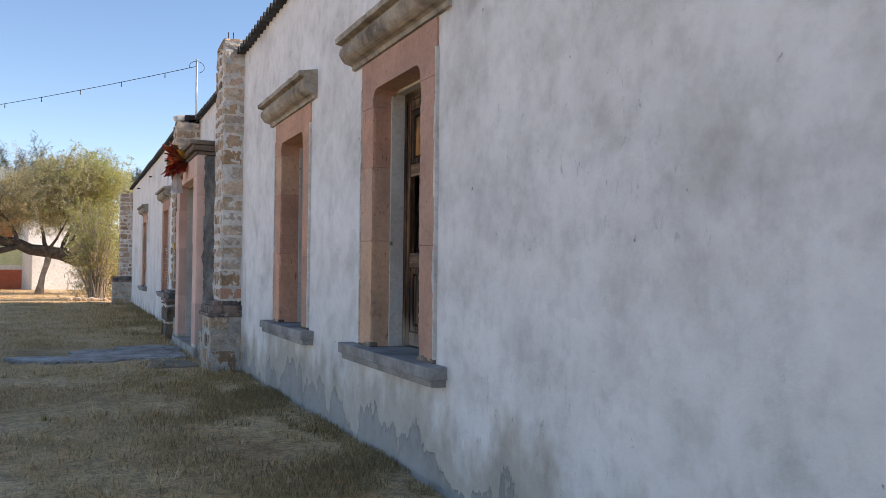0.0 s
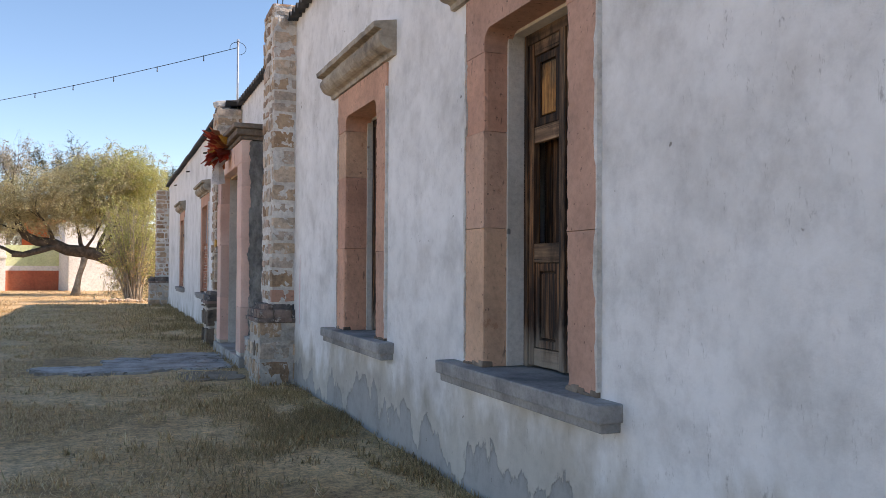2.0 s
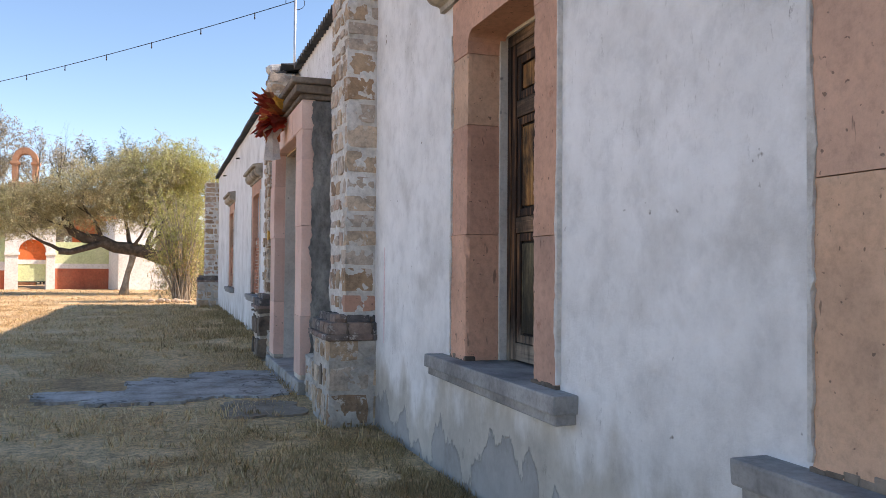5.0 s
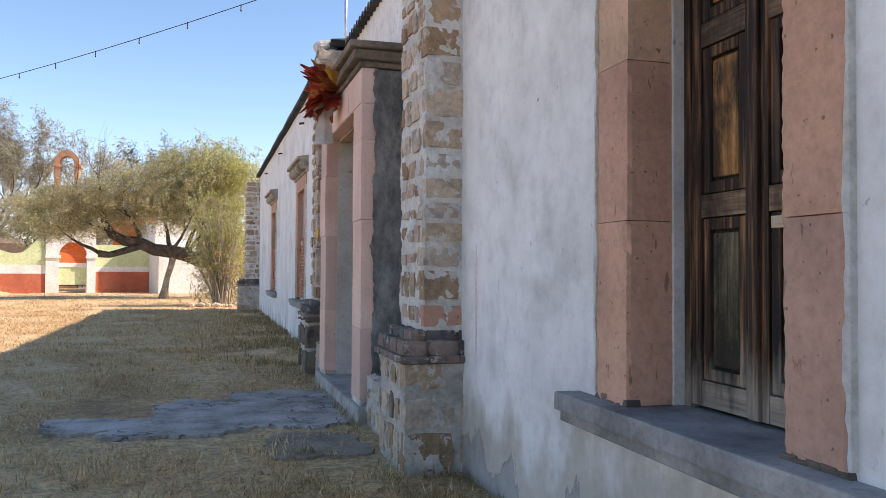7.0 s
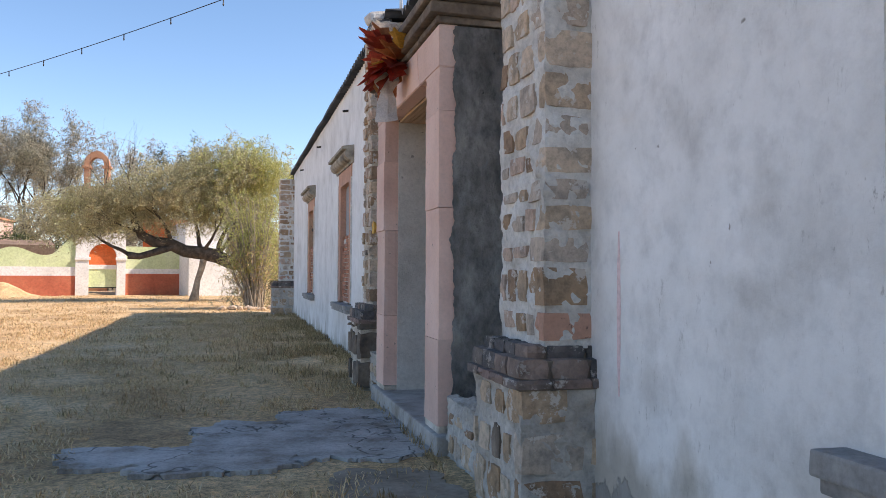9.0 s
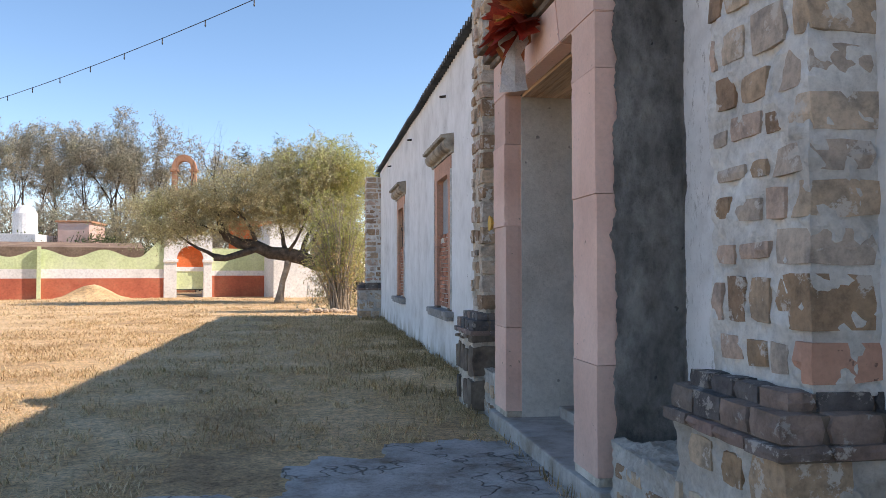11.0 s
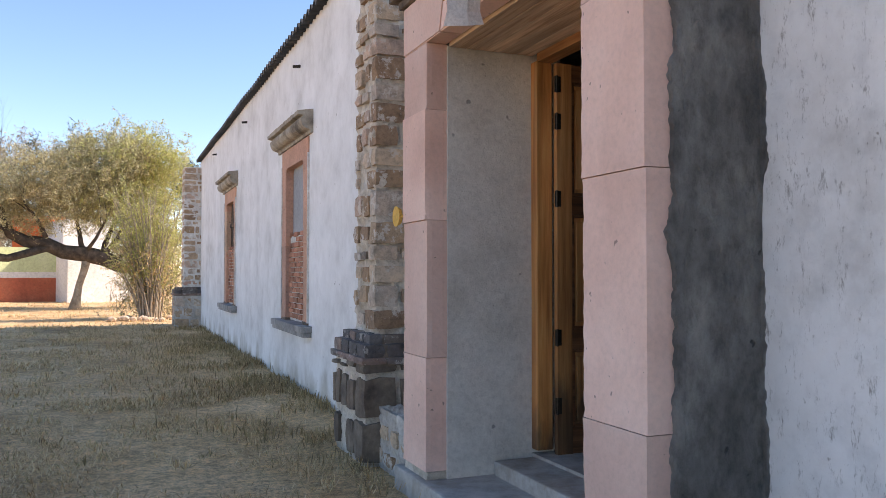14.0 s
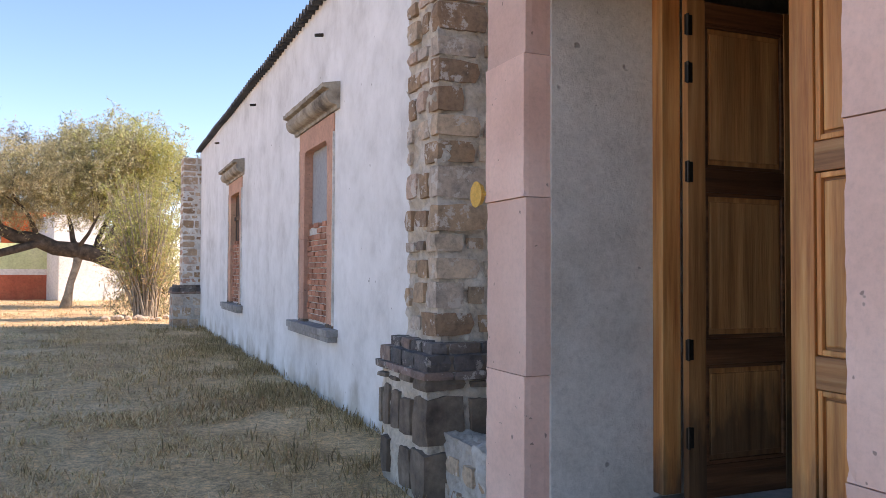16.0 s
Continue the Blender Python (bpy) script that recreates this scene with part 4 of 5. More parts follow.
# ---- slab in the grass ----
def ragged(cx, cy, rx, ry, n, seed, rough):
    out = []
    for k in range(n):
        a = math.tau * k / n
        c, s = math.cos(a), math.sin(a)
        r = 1.0 / (abs(c) ** 3 + abs(s) ** 3) ** (1 / 3)
        r *= 1 + rough * noise.noise((c * 1.6, s * 1.6, seed)) + 0.35 * rough * noise.noise((c * 6, s * 6, seed)) + 0.2 * rough * noise.noise((c * 19, s * 19, seed))
        out.append((cx + rx * r * c, cy + ry * r * s))
    return out


for cx, cy, rx, ry, seed, rough in ((0.95, 14.9, 0.95, 1.1, 4, 0.5), (-0.30, 14.45, 0.72, 0.30, 8, 0.7), (1.35, 15.6, 0.55, 0.65, 12, 0.4), (0.25, 14.05, 0.55, 0.28, 16, 0.6)):
    bm = bmesh.new()
    prism(bm, ragged(cx, cy, rx, ry, 140, seed, rough), "z", -0.1, 0.018 + 0.002 * seed / 4)
    one("concrete_slab", bm, M_PAVING, (cx, cy, 0), "broken grey concrete slab in front of the doorway", "slab", "broken paving by the door", "structure")
bm = bmesh.new()
prism(bm, ragged(1.42, 13.2, 0.42, 0.5, 90, 20, 0.35), "z", -0.1, 0.012)
one("cement_patch", bm, M_DAMP, (1.42, 13.2, 0), "smooth dark damp cement patch beside the slab", "patch", "", "structure")

# ---- courtyard end: gate wall ----
GY = 58.0


def wavy_wall(parent, name, x0, x1, z0, top, material, y, depth=0.35, n=80, label=""):
    bm = bmesh.new()
    xs = [x0 + (x1 - x0) * i / n for i in range(n + 1)]
    prism(bm, [(x0, z0)] + [(x1, z0)] + [(x, top(x)) for x in xs[::-1]], "y", y, y + depth)
    return part(name, bm, material, parent, label)


def wave_top(x):
    rise = 0.9 * max(0.0, min(1.0, (x + 9.6) / 1.0)) ** 1.5
    return 2.50 + 0.22 * math.sin((x + 9.2) * 2.0) * (1 if x < -9.3 else 0.3) + rise * 0.9


gate_wall = thing("boundary_wall", (-15, GY, 0), "painted boundary wall, lime green over a white band and brick red base", "wall", "", "structure")
wavy_wall(gate_wall, "upper_band", -24, -8.4, 1.63, wave_top, M_GREEN, GY, label="lime green upper wall with a wavy top")
wavy_wall(gate_wall, "white_band", -24, -8.4, 1.12, lambda x: 1.63, M_WHITE, GY - 0.01)
wavy_wall(gate_wall, "base_band", -24, -8.4, -0.2, lambda x: 1.12, M_RED, GY - 0.02, label="brick red painted base")
gate = thing("gateway", (-7.07, GY, 0), "white arched gateway with orange and green painted doors", "gateway", "", "structure")
arch = [(-8.4, -0.1), (-7.7, -0.1), (-7.7, 2.2)] + [(-6.95 - 0.75 * math.cos(math.pi * k / 14), 2.2 + 0.77 * math.sin(math.pi * k / 14)) for k in range(15)] + [(-6.2, 2.2), (-6.2, -0.1), (-5.72, -0.1), (-5.72, 3.62), (-8.4, 3.62)]
bm = bmesh.new()
prism(bm, arch, "y", GY - 0.12, GY + 0.4)
part("arch_frame", bm, M_WHITE, gate, "whitewashed arch frame")
bm = bmesh.new()
for a, b in ((-8.45, -7.62), (-6.28, -5.66)):
    box(bm, a, b, GY - 0.2, GY - 0.11, 2.02, 2.2, 0.02)
part("impost", bm, M_WHITE, gate)
bm = bmesh.new()
box(bm, -7.72, -6.18, GY + 0.15, GY + 0.2, 1.75, 3.0)
part("tympanum", bm, M_ORANGE, gate, "orange painted upper gate panel")
bm = bmesh.new()
box(bm, -7.72, -6.18, GY + 0.16, GY + 0.2, 0.45, 1.5)
part("gate_panel", bm, M_GREEN, gate, "green painted lower gate panel")
bm = bmesh.new()
box(bm, -7.72, -6.18, GY + 0.1, GY + 0.14, 0.42, 0.47)
part("gate_rail", bm, M_IRON, gate)
bm = bmesh.new()
box(bm, -7.72, -6.18, GY + 0.12, GY + 0.2, 1.5, 1.76, 0.01)
part("gate_beam", bm, M_WHITE, gate, "white beam between the painted gate panels")
side = thing("boundary_wall_right", (-4.2, GY, 0), "painted boundary wall beside the gateway, green over dark red", "wall", "", "structure")
side.name = "boundary_wall"
wavy_wall(side, "upper_band", -5.72, -2.66, 1.55, lambda x: 2.85, M_GREEN, GY)
wavy_wall(side, "white_band", -5.72, -2.66, 1.25, lambda x: 1.55, M_WHITE, GY - 0.01)
wavy_wall(side, "base_band", -5.72, -2.66, -0.2, lambda x: 1.25, M_RED, GY - 0.02)
shed = thing("white_outbuilding", (-1.1, GY, 0), "low whitewashed outbuilding at the end of the yard", "outbuilding", "", "structure")
bm = bmesh.new()
box(bm, -2.66, 0.5, GY - 2.6, GY + 3, -0.2, 2.35, 0.03)
part("front_block", bm, M_WHITE, shed)
bm = bmesh.new()
box(bm, -2.64, -0.2, GY - 1.4, GY + 4, -0.2, 4.3, 0.03)
part("rear_block", bm, M_WHITE, shed)


def swing(ob, degrees=15.0, pivot=(-7.0, GY, 0.0)):
    """Turns a finished thing about the gateway, along whose line the yard wall runs askew."""
    turn = Matrix.Translation(pivot) @ pose(0, 0, 0, 0, 0, degrees) @ Matrix.Translation([-c for c in pivot])
    ob.matrix_basis = turn @ Matrix.Translation(ORIGIN[ob])


for ob in (gate_wall, gate, side, shed):
    swing(ob)


# ---- foliage ----
def leaf_material(name, stops, through_light=0.35, high=(1.1, 1.15, 0.85)):
    m, n, l, b = nodes_of(name)
    geo = n.new("ShaderNodeNewGeometry")
    colour = ramp(n, l, geo.outputs["Random Per Island"], stops)
    broad = noise_tex(n, l, geo.outputs["Position"], 0.5, 3, 0.6)
    colour = blend(n, l, 0.8, colour, ramp(n, l, broad, [(0.3, (0.75, 0.66, 0.6)), (0.55, grey(1.0)), (0.75, high)]), "MULTIPLY")
    l.new(colour, b.inputs["Base Color"])
    b.inputs["Roughness"].default_value = 0.7
    tr = n.new("ShaderNodeBsdfTranslucent")
    l.new(colour, tr.inputs["Color"])
    mx = n.new("ShaderNodeMixShader")
    mx.inputs[0].default_value = through_light
    l.new(b.outputs[0], mx.inputs[1])
    l.new(tr.outputs[0], mx.inputs[2])
    l.new(mx.outputs[0], n["Material Output"].inputs["Surface"])
    return m


M_BARK = surface("dark_bark", (0.03, 0.025, 0.02), (0.07, 0.056, 0.045), (0.13, 0.105, 0.085), 5.0, 30, 0.95, 0.9, 0.02)
M_BARK_PALE = surface("pale_bark", (0.19, 0.155, 0.115), (0.31, 0.26, 0.20), (0.42, 0.365, 0.29), 5.0, 30, 0.95, 0.7, 0.02)
M_MESQUITE = leaf_material("mesquite_leaves", [(0.0, (0.22, 0.205, 0.11)), (0.35, (0.42, 0.395, 0.215)), (0.7, (0.60, 0.57, 0.34)), (1.0, (0.78, 0.72, 0.50))], 0.5)
M_YELLOWGREEN = leaf_material("yellow_green_leaves", [(0.0, (0.26, 0.28, 0.09)), (0.4, (0.46, 0.48, 0.16)), (0.8, (0.60, 0.60, 0.24)), (1.0, (0.72, 0.66, 0.36))], 0.5)
M_GREYLEAF = leaf_material("grey_olive_leaves", [(0.0, (0.24, 0.235, 0.185)), (0.5, (0.40, 0.385, 0.305)), (1.0, (0.62, 0.59, 0.47))], 0.45)
M_DARKLEAF = leaf_material("dark_green_leaves", [(0.0, (0.035, 0.05, 0.02)), (0.5, (0.08, 0.11, 0.035)), (1.0, (0.16, 0.19, 0.07))])
M_STRAW = leaf_material("dry_grass_blades", [(0.0, (0.34, 0.20, 0.09)), (0.3, (0.64, 0.43, 0.21)), (0.62, (0.80, 0.59, 0.33)), (0.90, (0.86, 0.69, 0.43)), (0.95, (0.30, 0.24, 0.095)), (1.0, (0.40, 0.325, 0.145))], 0.2, (1.15, 1.02, 0.85))
M_WEED = leaf_material("green_weed", [(0.0, (0.20, 0.135, 0.06)), (0.5, (0.38, 0.265, 0.12)), (1.0, (0.58, 0.42, 0.22))], 0.2, (1.1, 1.0, 0.85))


def quads_mesh(name, centres, ways, sides, material):
    """Leaves as pointed quads: a centre, a half-length vector and a half-width vector for each."""
    c, w, s = (np.asarray(a, dtype=np.float64) for a in (centres, ways, sides))
    v = np.stack([c - w, c - 0.15 * w + s, c + w, c - 0.15 * w - s], axis=1).reshape(-1, 3)
    k = len(c)
    me = bpy.data.meshes.new(name)
    me.vertices.add(4 * k)
    me.vertices.foreach_set("co", v.ravel())
    me.loops.add(4 * k)
    me.loops.foreach_set("vertex_index", np.arange(4 * k))
    me.polygons.add(k)
    me.polygons.foreach_set("loop_start", np.arange(0, 4 * k, 4))
    me.polygons.foreach_set("loop_total", np.full(k, 4))
    me.update(calc_edges=True)
    me.materials.append(material)
    return me


def crown(name, centres, per, spread, size, slim, material, parent, seed, droop=0.0):
    rng = np.random.default_rng(seed)
    c = np.repeat(np.asarray(centres), per, axis=0)
    c = c + np.clip(rng.normal(0, 1, c.shape), -1.5, 1.5) * np.asarray(spread)
    way = rng.normal(0, 1, c.shape) + np.array([0, 0, -droop])
    way /= np.linalg.norm(way, axis=1, keepdims=True)
    side = np.cross(way, rng.normal(0, 1, c.shape))
    side /= np.linalg.norm(side, axis=1, keepdims=True) + 1e-9
    length = size * rng.uniform(0.5, 1.4, (len(c), 1))
    ob = new(name, quads_mesh(name, c - np.asarray(ORIGIN[parent]), way * length * 0.5, side * length * slim * 0.5, material))
    ob.parent = parent
    ORIGIN[ob] = ORIGIN[parent]
    return ob


def sprays(centres, per, reach, size, slim, material, parent, seed, lift=0.5, lateral=0.06, twig=0.007, bark=None, name="crown"):
    """Leafy shoots: at each centre a thin twig with small leaves set along it."""
    rng = np.random.default_rng(seed)
    base = np.asarray(centres, dtype=np.float64)
    k = len(base)
    way = rng.normal(0, 1, (k, 3)) + np.array([0, 0, lift])
    way /= np.linalg.norm(way, axis=1, keepdims=True)
    run = reach * rng.uniform(0.6, 1.3, (k, 1))
    org = np.asarray(ORIGIN[parent])
    w, r, c = (np.repeat(a, per, axis=0) for a in (way, run, base))
    at = rng.uniform(-0.35, 1.0, (len(c), 1))
    c = c + w * r * at + rng.normal(0, 1, c.shape) * lateral
    c[:, 2:] -= 0.18 * r * np.maximum(at, 0) ** 2
    leaf = 0.55 * w + 0.6 * rng.normal(0, 1, c.shape)
    leaf /= np.linalg.norm(leaf, axis=1, keepdims=True)
    side = np.cross(leaf, rng.normal(0, 1, c.shape))
    side /= np.linalg.norm(side, axis=1, keepdims=True) + 1e-9
    length = size * rng.uniform(0.5, 1.4, (len(c), 1))
    made = [(name, quads_mesh(name, c - org, leaf * length * 0.5, side * length * slim * 0.5, material))]
    flat = np.cross(way, rng.normal(0, 1, way.shape))
    flat /= np.linalg.norm(flat, axis=1, keepdims=True) + 1e-9
    stem = base + way * run * 0.3 - org
    made.append(("twig_spray", quads_mesh("twig_spray", np.concatenate([stem, stem]), np.concatenate([way * run * 0.65] * 2), np.concatenate([flat, np.cross(way, flat)]) * twig, bark or M_BARK_PALE)))
    for label, me in made:
        ob = new(label, me)
        ob.parent = parent
        ORIGIN[ob] = ORIGIN[parent]
        if label == "twig_spray":
            tagged(ob, kind="stuff")


def grow(bm, p, d, length, r, depth, tips, rng, lift=0.15, wild=0.5, kids=3):
    path, radii = [Vector(p)], [r]
    for i in range(4):
        d = (d + Vector((rng.uniform(-1, 1), rng.uniform(-1, 1), rng.uniform(-1, 1))) * wild * 0.35 + Vector((0, 0, lift * 0.3))).normalized()
        path.append(path[-1] + d * length / 4)
        radii.append(r * (1 - 0.16 * (i + 1)))
        if depth <= 1:
            tips.append(tuple(path[-1]))
    tube(bm, path, radii, 7 if r > 0.08 else 4)
    if depth == 0:
        return
    for k in range(kids):
        at = path[2 + k % 3] if k else path[4]
        turn = Vector((rng.uniform(-1, 1), rng.uniform(-1, 1), rng.uniform(-0.6, 1.0))) * wild
        grow(bm, at, (d + turn * 1.3 + Vector((0, 0, lift))).normalized(), length * rng.uniform(0.58, 0.85), radii[-1] * rng.uniform(0.6, 0.85), depth - 1, tips, rng, lift, wild, kids)


def mesquite():
    rng = random.Random(5)
    t = thing("mesquite_tree", (-1.41, 48.5, 0), "leaning mesquite tree with low twisted limb and wide olive crown", "tree")
    bm, tips = bmesh.new(), []
    tube(bm, [(-1.48, 48.5, -0.1), (-1.38, 48.45, 0.5), (-1.30, 48.47, 1.0), (-1.12, 48.5, 1.6), (-1.0, 48.5, 2.2)], [0.27, 0.17, 0.14, 0.15, 0.19], 10)
    part("prop_trunk", bm, M_BARK_PALE, t, "pale slender leaning trunk", True)
    bm = bmesh.new()
    tube(bm, [(0.55, 48.3, 1.62), (0.2, 48.35, 1.85), (-0.4, 48.45, 2.15), (-1.1, 48.5, 2.3), (-1.9, 48.45, 2.38), (-2.6, 48.4, 2.72), (-3.3, 48.35, 2.80), (-3.85, 48.3, 3.1), (-4.15, 48.3, 3.7), (-4.3, 48.3, 4.4)],
         [0.17, 0.31, 0.34, 0.33, 0.30, 0.29, 0.25, 0.22, 0.18, 0.12], 10)
    tube(bm, [(-2.3, 48.3, 2.6), (-3.1, 48.1, 2.35), (-3.9, 48.0, 2.1), (-4.4, 48.0, 2.15)], [0.14, 0.16, 0.15, 0.18], 8)
    part("trunk", bm, M_BARK, t, "dark twisted trunk and low limb", True)
    starts = [((-1.1, 48.5, 2.3), (-0.5, 0.2, 1), 2.0, 0.13), ((-0.5, 48.4, 2.2), (0.2, 0.3, 1), 2.2, 0.14), ((-2.5, 48.4, 2.7), (-0.3, -0.3, 1), 1.9, 0.12),
              ((-4.2, 48.3, 4.2), (-0.8, 0.2, 0.5), 1.8, 0.10), ((-4.3, 48.3, 4.4), (0.1, -0.2, 1), 1.6, 0.10), ((-4.3, 48.0, 2.15), (-1, 0, 0.5), 1.9, 0.10),
              ((-0.4, 48.4, 2.2), (1, 0, 1.1), 2.1, 0.12), ((-3.2, 48.3, 2.8), (-1, -0.5, 0.6), 2.2, 0.09), ((-1.1, 48.5, 2.3), (0.3, -0.8, 0.9), 2.0, 0.1), ((0.1, 48.4, 1.9), (0.9, 0.5, 1.0), 2.3, 0.1)]
    for p, d, length, r in starts:
        bm = bmesh.new()
        grow(bm, p, Vector(d).normalized(), length, r, 3, tips, rng, 0.25, 0.6, 3)
        part("branch", bm, M_BARK, t)
    # foliage masses: uneven overlapping clumps with gaps
    def ceiling_at(x):
        return 4.6 + 3.3 * max(0.0, min(1.0, (x + 8.5) / 8.5)) ** 1.2 - max(0.0, x - 1.0) * 0.7
    centres = [q for q in tips if 2.9 < q[2] < ceiling_at(q[0])]
    masses = [(-4.9, 4.4, 3.2, 1.1), (-2.4, 5.1, 2.8, 1.8), (-0.9, 6.2, 2.0, 1.6), (-7.2, 3.7, 2.0, 0.9), (-3.2, 4.5, 2.6, 0.9), (-5.4, 4.5, 2.2, 0.9), (-1.2, 4.3, 2.0, 1.0), (-6.2, 3.3, 1.6, 0.5)]
    for cx, cz, rx, rz in masses:
        for _ in range(int(rx * rz * 190)):
            a, b, c = (max(-1.1, min(1.1, rng.gauss(0, 0.55))) for _ in range(3))
            q = (cx + rx * a, 48.5 + 2.2 * b, cz + rz * c)
            if q[2] < ceiling_at(q[0]) + 0.5 * noise.noise((q[0] * 1.3, q[1], 4)) and noise.noise((q[0] * 0.8, q[1] * 0.8, q[2] * 1.1)) > -0.25:
                centres.append(q)
    sprays(centres, 34, 0.62, 0.11, 0.28, M_MESQUITE, t, 11, 0.5, 0.07)
    right = []
    for cx, cz, rx, rz in [(0.9, 6.2, 1.9, 1.5), (1.6, 4.6, 1.3, 1.6), (0.2, 5.0, 1.4, 1.3), (2.0, 6.4, 1.0, 1.1), (1.5, 3.2, 1.1, 1.5), (2.2, 2.2, 0.8, 1.4)]:
        for _ in range(int(rx * rz * 210)):
            a, b, c = (max(-1.1, min(1.1, rng.gauss(0, 0.55))) for _ in range(3))
            q = (cx + rx * a, 49 + 2.0 * b, cz + rz * c)
            if noise.noise((q[0] * 0.9, q[1] * 0.9, q[2] * 1.2)) > -0.15:
                right.append(q)
    sprays(right, 36, 0.58, 0.115, 0.28, M_YELLOWGREEN, t, 12, 0.5, 0.07)


mesquite()


def cane_bush():
    rng = random.Random(8)
    t = thing("cane_bush", (1.2, 39.6, 0), "tall thicket of dry yellow canes by the house corner", "bush")
    bm, tips = bmesh.new(), []
    for _ in range(110):
        a = rng.uniform(0, math.tau)
        p = Vector((1.15 + 0.35 * math.cos(a) * rng.random(), 39.6 + 0.4 * math.sin(a), -0.05))
        lean, h = rng.uniform(-1.3, 0.8), rng.uniform(1.6, 4.4)
        q = [p, p + Vector((lean * 0.2, rng.uniform(-0.1, 0.1), h * 0.35)), p + Vector((lean * 0.55, rng.uniform(-0.3, 0.3), h * 0.7)), p + Vector((lean * 1.1, rng.uniform(-0.4, 0.4), h))]
        tube(bm, q, [0.028, 0.022, 0.015, 0.006], 4)
        tips += [tuple(q[1] + (q[2] - q[1]) * rng.random()), tuple(q[2]), tuple(q[2] + (q[3] - q[2]) * rng.random()), tuple(q[3])]
    tagged(part("thicket", bm, M_BARK_PALE, t, "dry yellowish canes"), kind="stuff")
    sprays([q for q in tips if q[2] > 1.1], 22, 0.45, 0.12, 0.2, M_YELLOWGREEN, t, 21, 0.3, 0.07, name="leaves")
    low = [(1.1 + rng.gauss(0, 0.5), 40.6 + rng.gauss(0, 0.4), rng.uniform(0.1, 2.4)) for _ in range(330)]
    sprays(low, 20, 0.6, 0.12, 0.24, M_MESQUITE, t, 23, 0.9, 0.08, 0.012, name="undergrowth")
    crown("dry_leaves", [q for q in tips if q[2] < 2.2], 10, (0.2, 0.2, 0.4), 0.13, 0.2, M_STRAW, t, 22, 0.6)


cane_bush()


def far_tree(x, y, height, seed, leaf, per, label, spread=0.55, wild=0.55, kids=3, size=0.3, bark=None):
    rng = random.Random(seed)
    t = thing("tree", (x, y, 0), label, "tree", "trees beyond the boundary wall")
    bm, tips = bmesh.new(), []
    r = height * 0.030
    tube(bm, [(x, y, -0.2), (x + 0.2, y, height * 0.14), (x + 0.1, y, height * 0.27)], [r * 1.3, r, r], 8)
    for k in range(6):
        a = math.tau * k / 6 + rng.uniform(-0.4, 0.4)
        grow(bm, (x + 0.1, y, height * 0.26), Vector((math.cos(a) * 0.8, math.sin(a) * 0.6, rng.uniform(0.5, 1.2))).normalized(), height * 0.30, r * 0.6, 3, tips, rng, 0.22, wild, kids)
    part("trunk", bm, bark or M_BARK, t)
    if per:
        sprays(tips, per, spread * 1.6, size, 0.3, leaf, t, seed, 0.4, spread * 0.18, 0.016, bark or M_BARK)


far_tree(-17.5, 86, 14.3, 31, M_GREYLEAF, 60, "tall spreading tree with thin grey-olive winter foliage", 0.8, 0.6, 3, 0.19)
far_tree(-25.0, 90, 14.8, 32, M_GREYLEAF, 55, "tall spreading tree with thin grey-olive winter foliage", 0.8, 0.6, 3, 0.19)
far_tree(-9.0, 88, 14.5, 33, M_GREYLEAF, 7, "bare winter tree with fine reddish twigs", 0.6, 0.6, 3, 0.25, M_BARK_PALE)
far_tree(-2.5, 80, 12.5, 34, M_DARKLEAF, 10, "dark-leaved tree behind the gateway", 0.5, 0.6, 3, 0.16)
far_tree(3.5, 76, 11.0, 35, M_DARKLEAF, 24, "dark-leaved tree behind the house corner", 0.5, 0.6, 3, 0.16)
far_tree(-33.0, 84, 14.0, 36, M_GREYLEAF, 40, "tall spreading tree with thin grey-olive winter foliage", 0.8, 0.6, 3, 0.19)


def hedge_mass(x0, x1, y, height, seed, material, n, label):
    rng = random.Random(seed)
    t = thing("shrub", ((x0 + x1) / 2, y, 0), label, "shrub", "shrubs beyond the boundary wall")
    pts = []
    for _ in range(n):
        x = rng.uniform(x0, x1)
        h = height * (0.75 + 0.35 * noise.noise((x * 0.4, seed, 0)))
        pts.append((x, y + rng.gauss(0, 1.0), rng.uniform(0.3, 1.0) ** 0.6 * h))
    bm = bmesh.new()
    for _ in range(24):
        x = rng.uniform(x0, x1)
        tube(bm, [(x, y, -0.1), (x + rng.uniform(-0.3, 0.3), y, height * 0.4), (x + rng.uniform(-0.8, 0.8), y, height * 0.85)], [0.06, 0.04, 0.015], 4)
    tagged(part("undergrowth", bm, M_BARK, t), kind="stuff")
    sprays(pts, 18, 0.9, 0.24, 0.3, material, t, seed, 0.6, 0.14, 0.012, name="leaves")


hedge_mass(-24, -9, 66, 4.6, 41, M_DARKLEAF, 700, "dark green shrubs behind the painted wall")
hedge_mass(-34, 3, 74, 8.6, 42, M_GREYLEAF, 2600, "dry grey-brown scrub behind the painted wall")
hedge_mass(-5, 4, 70, 5.5, 43, M_GREYLEAF, 500, "dry grey-brown scrub behind the outbuilding")

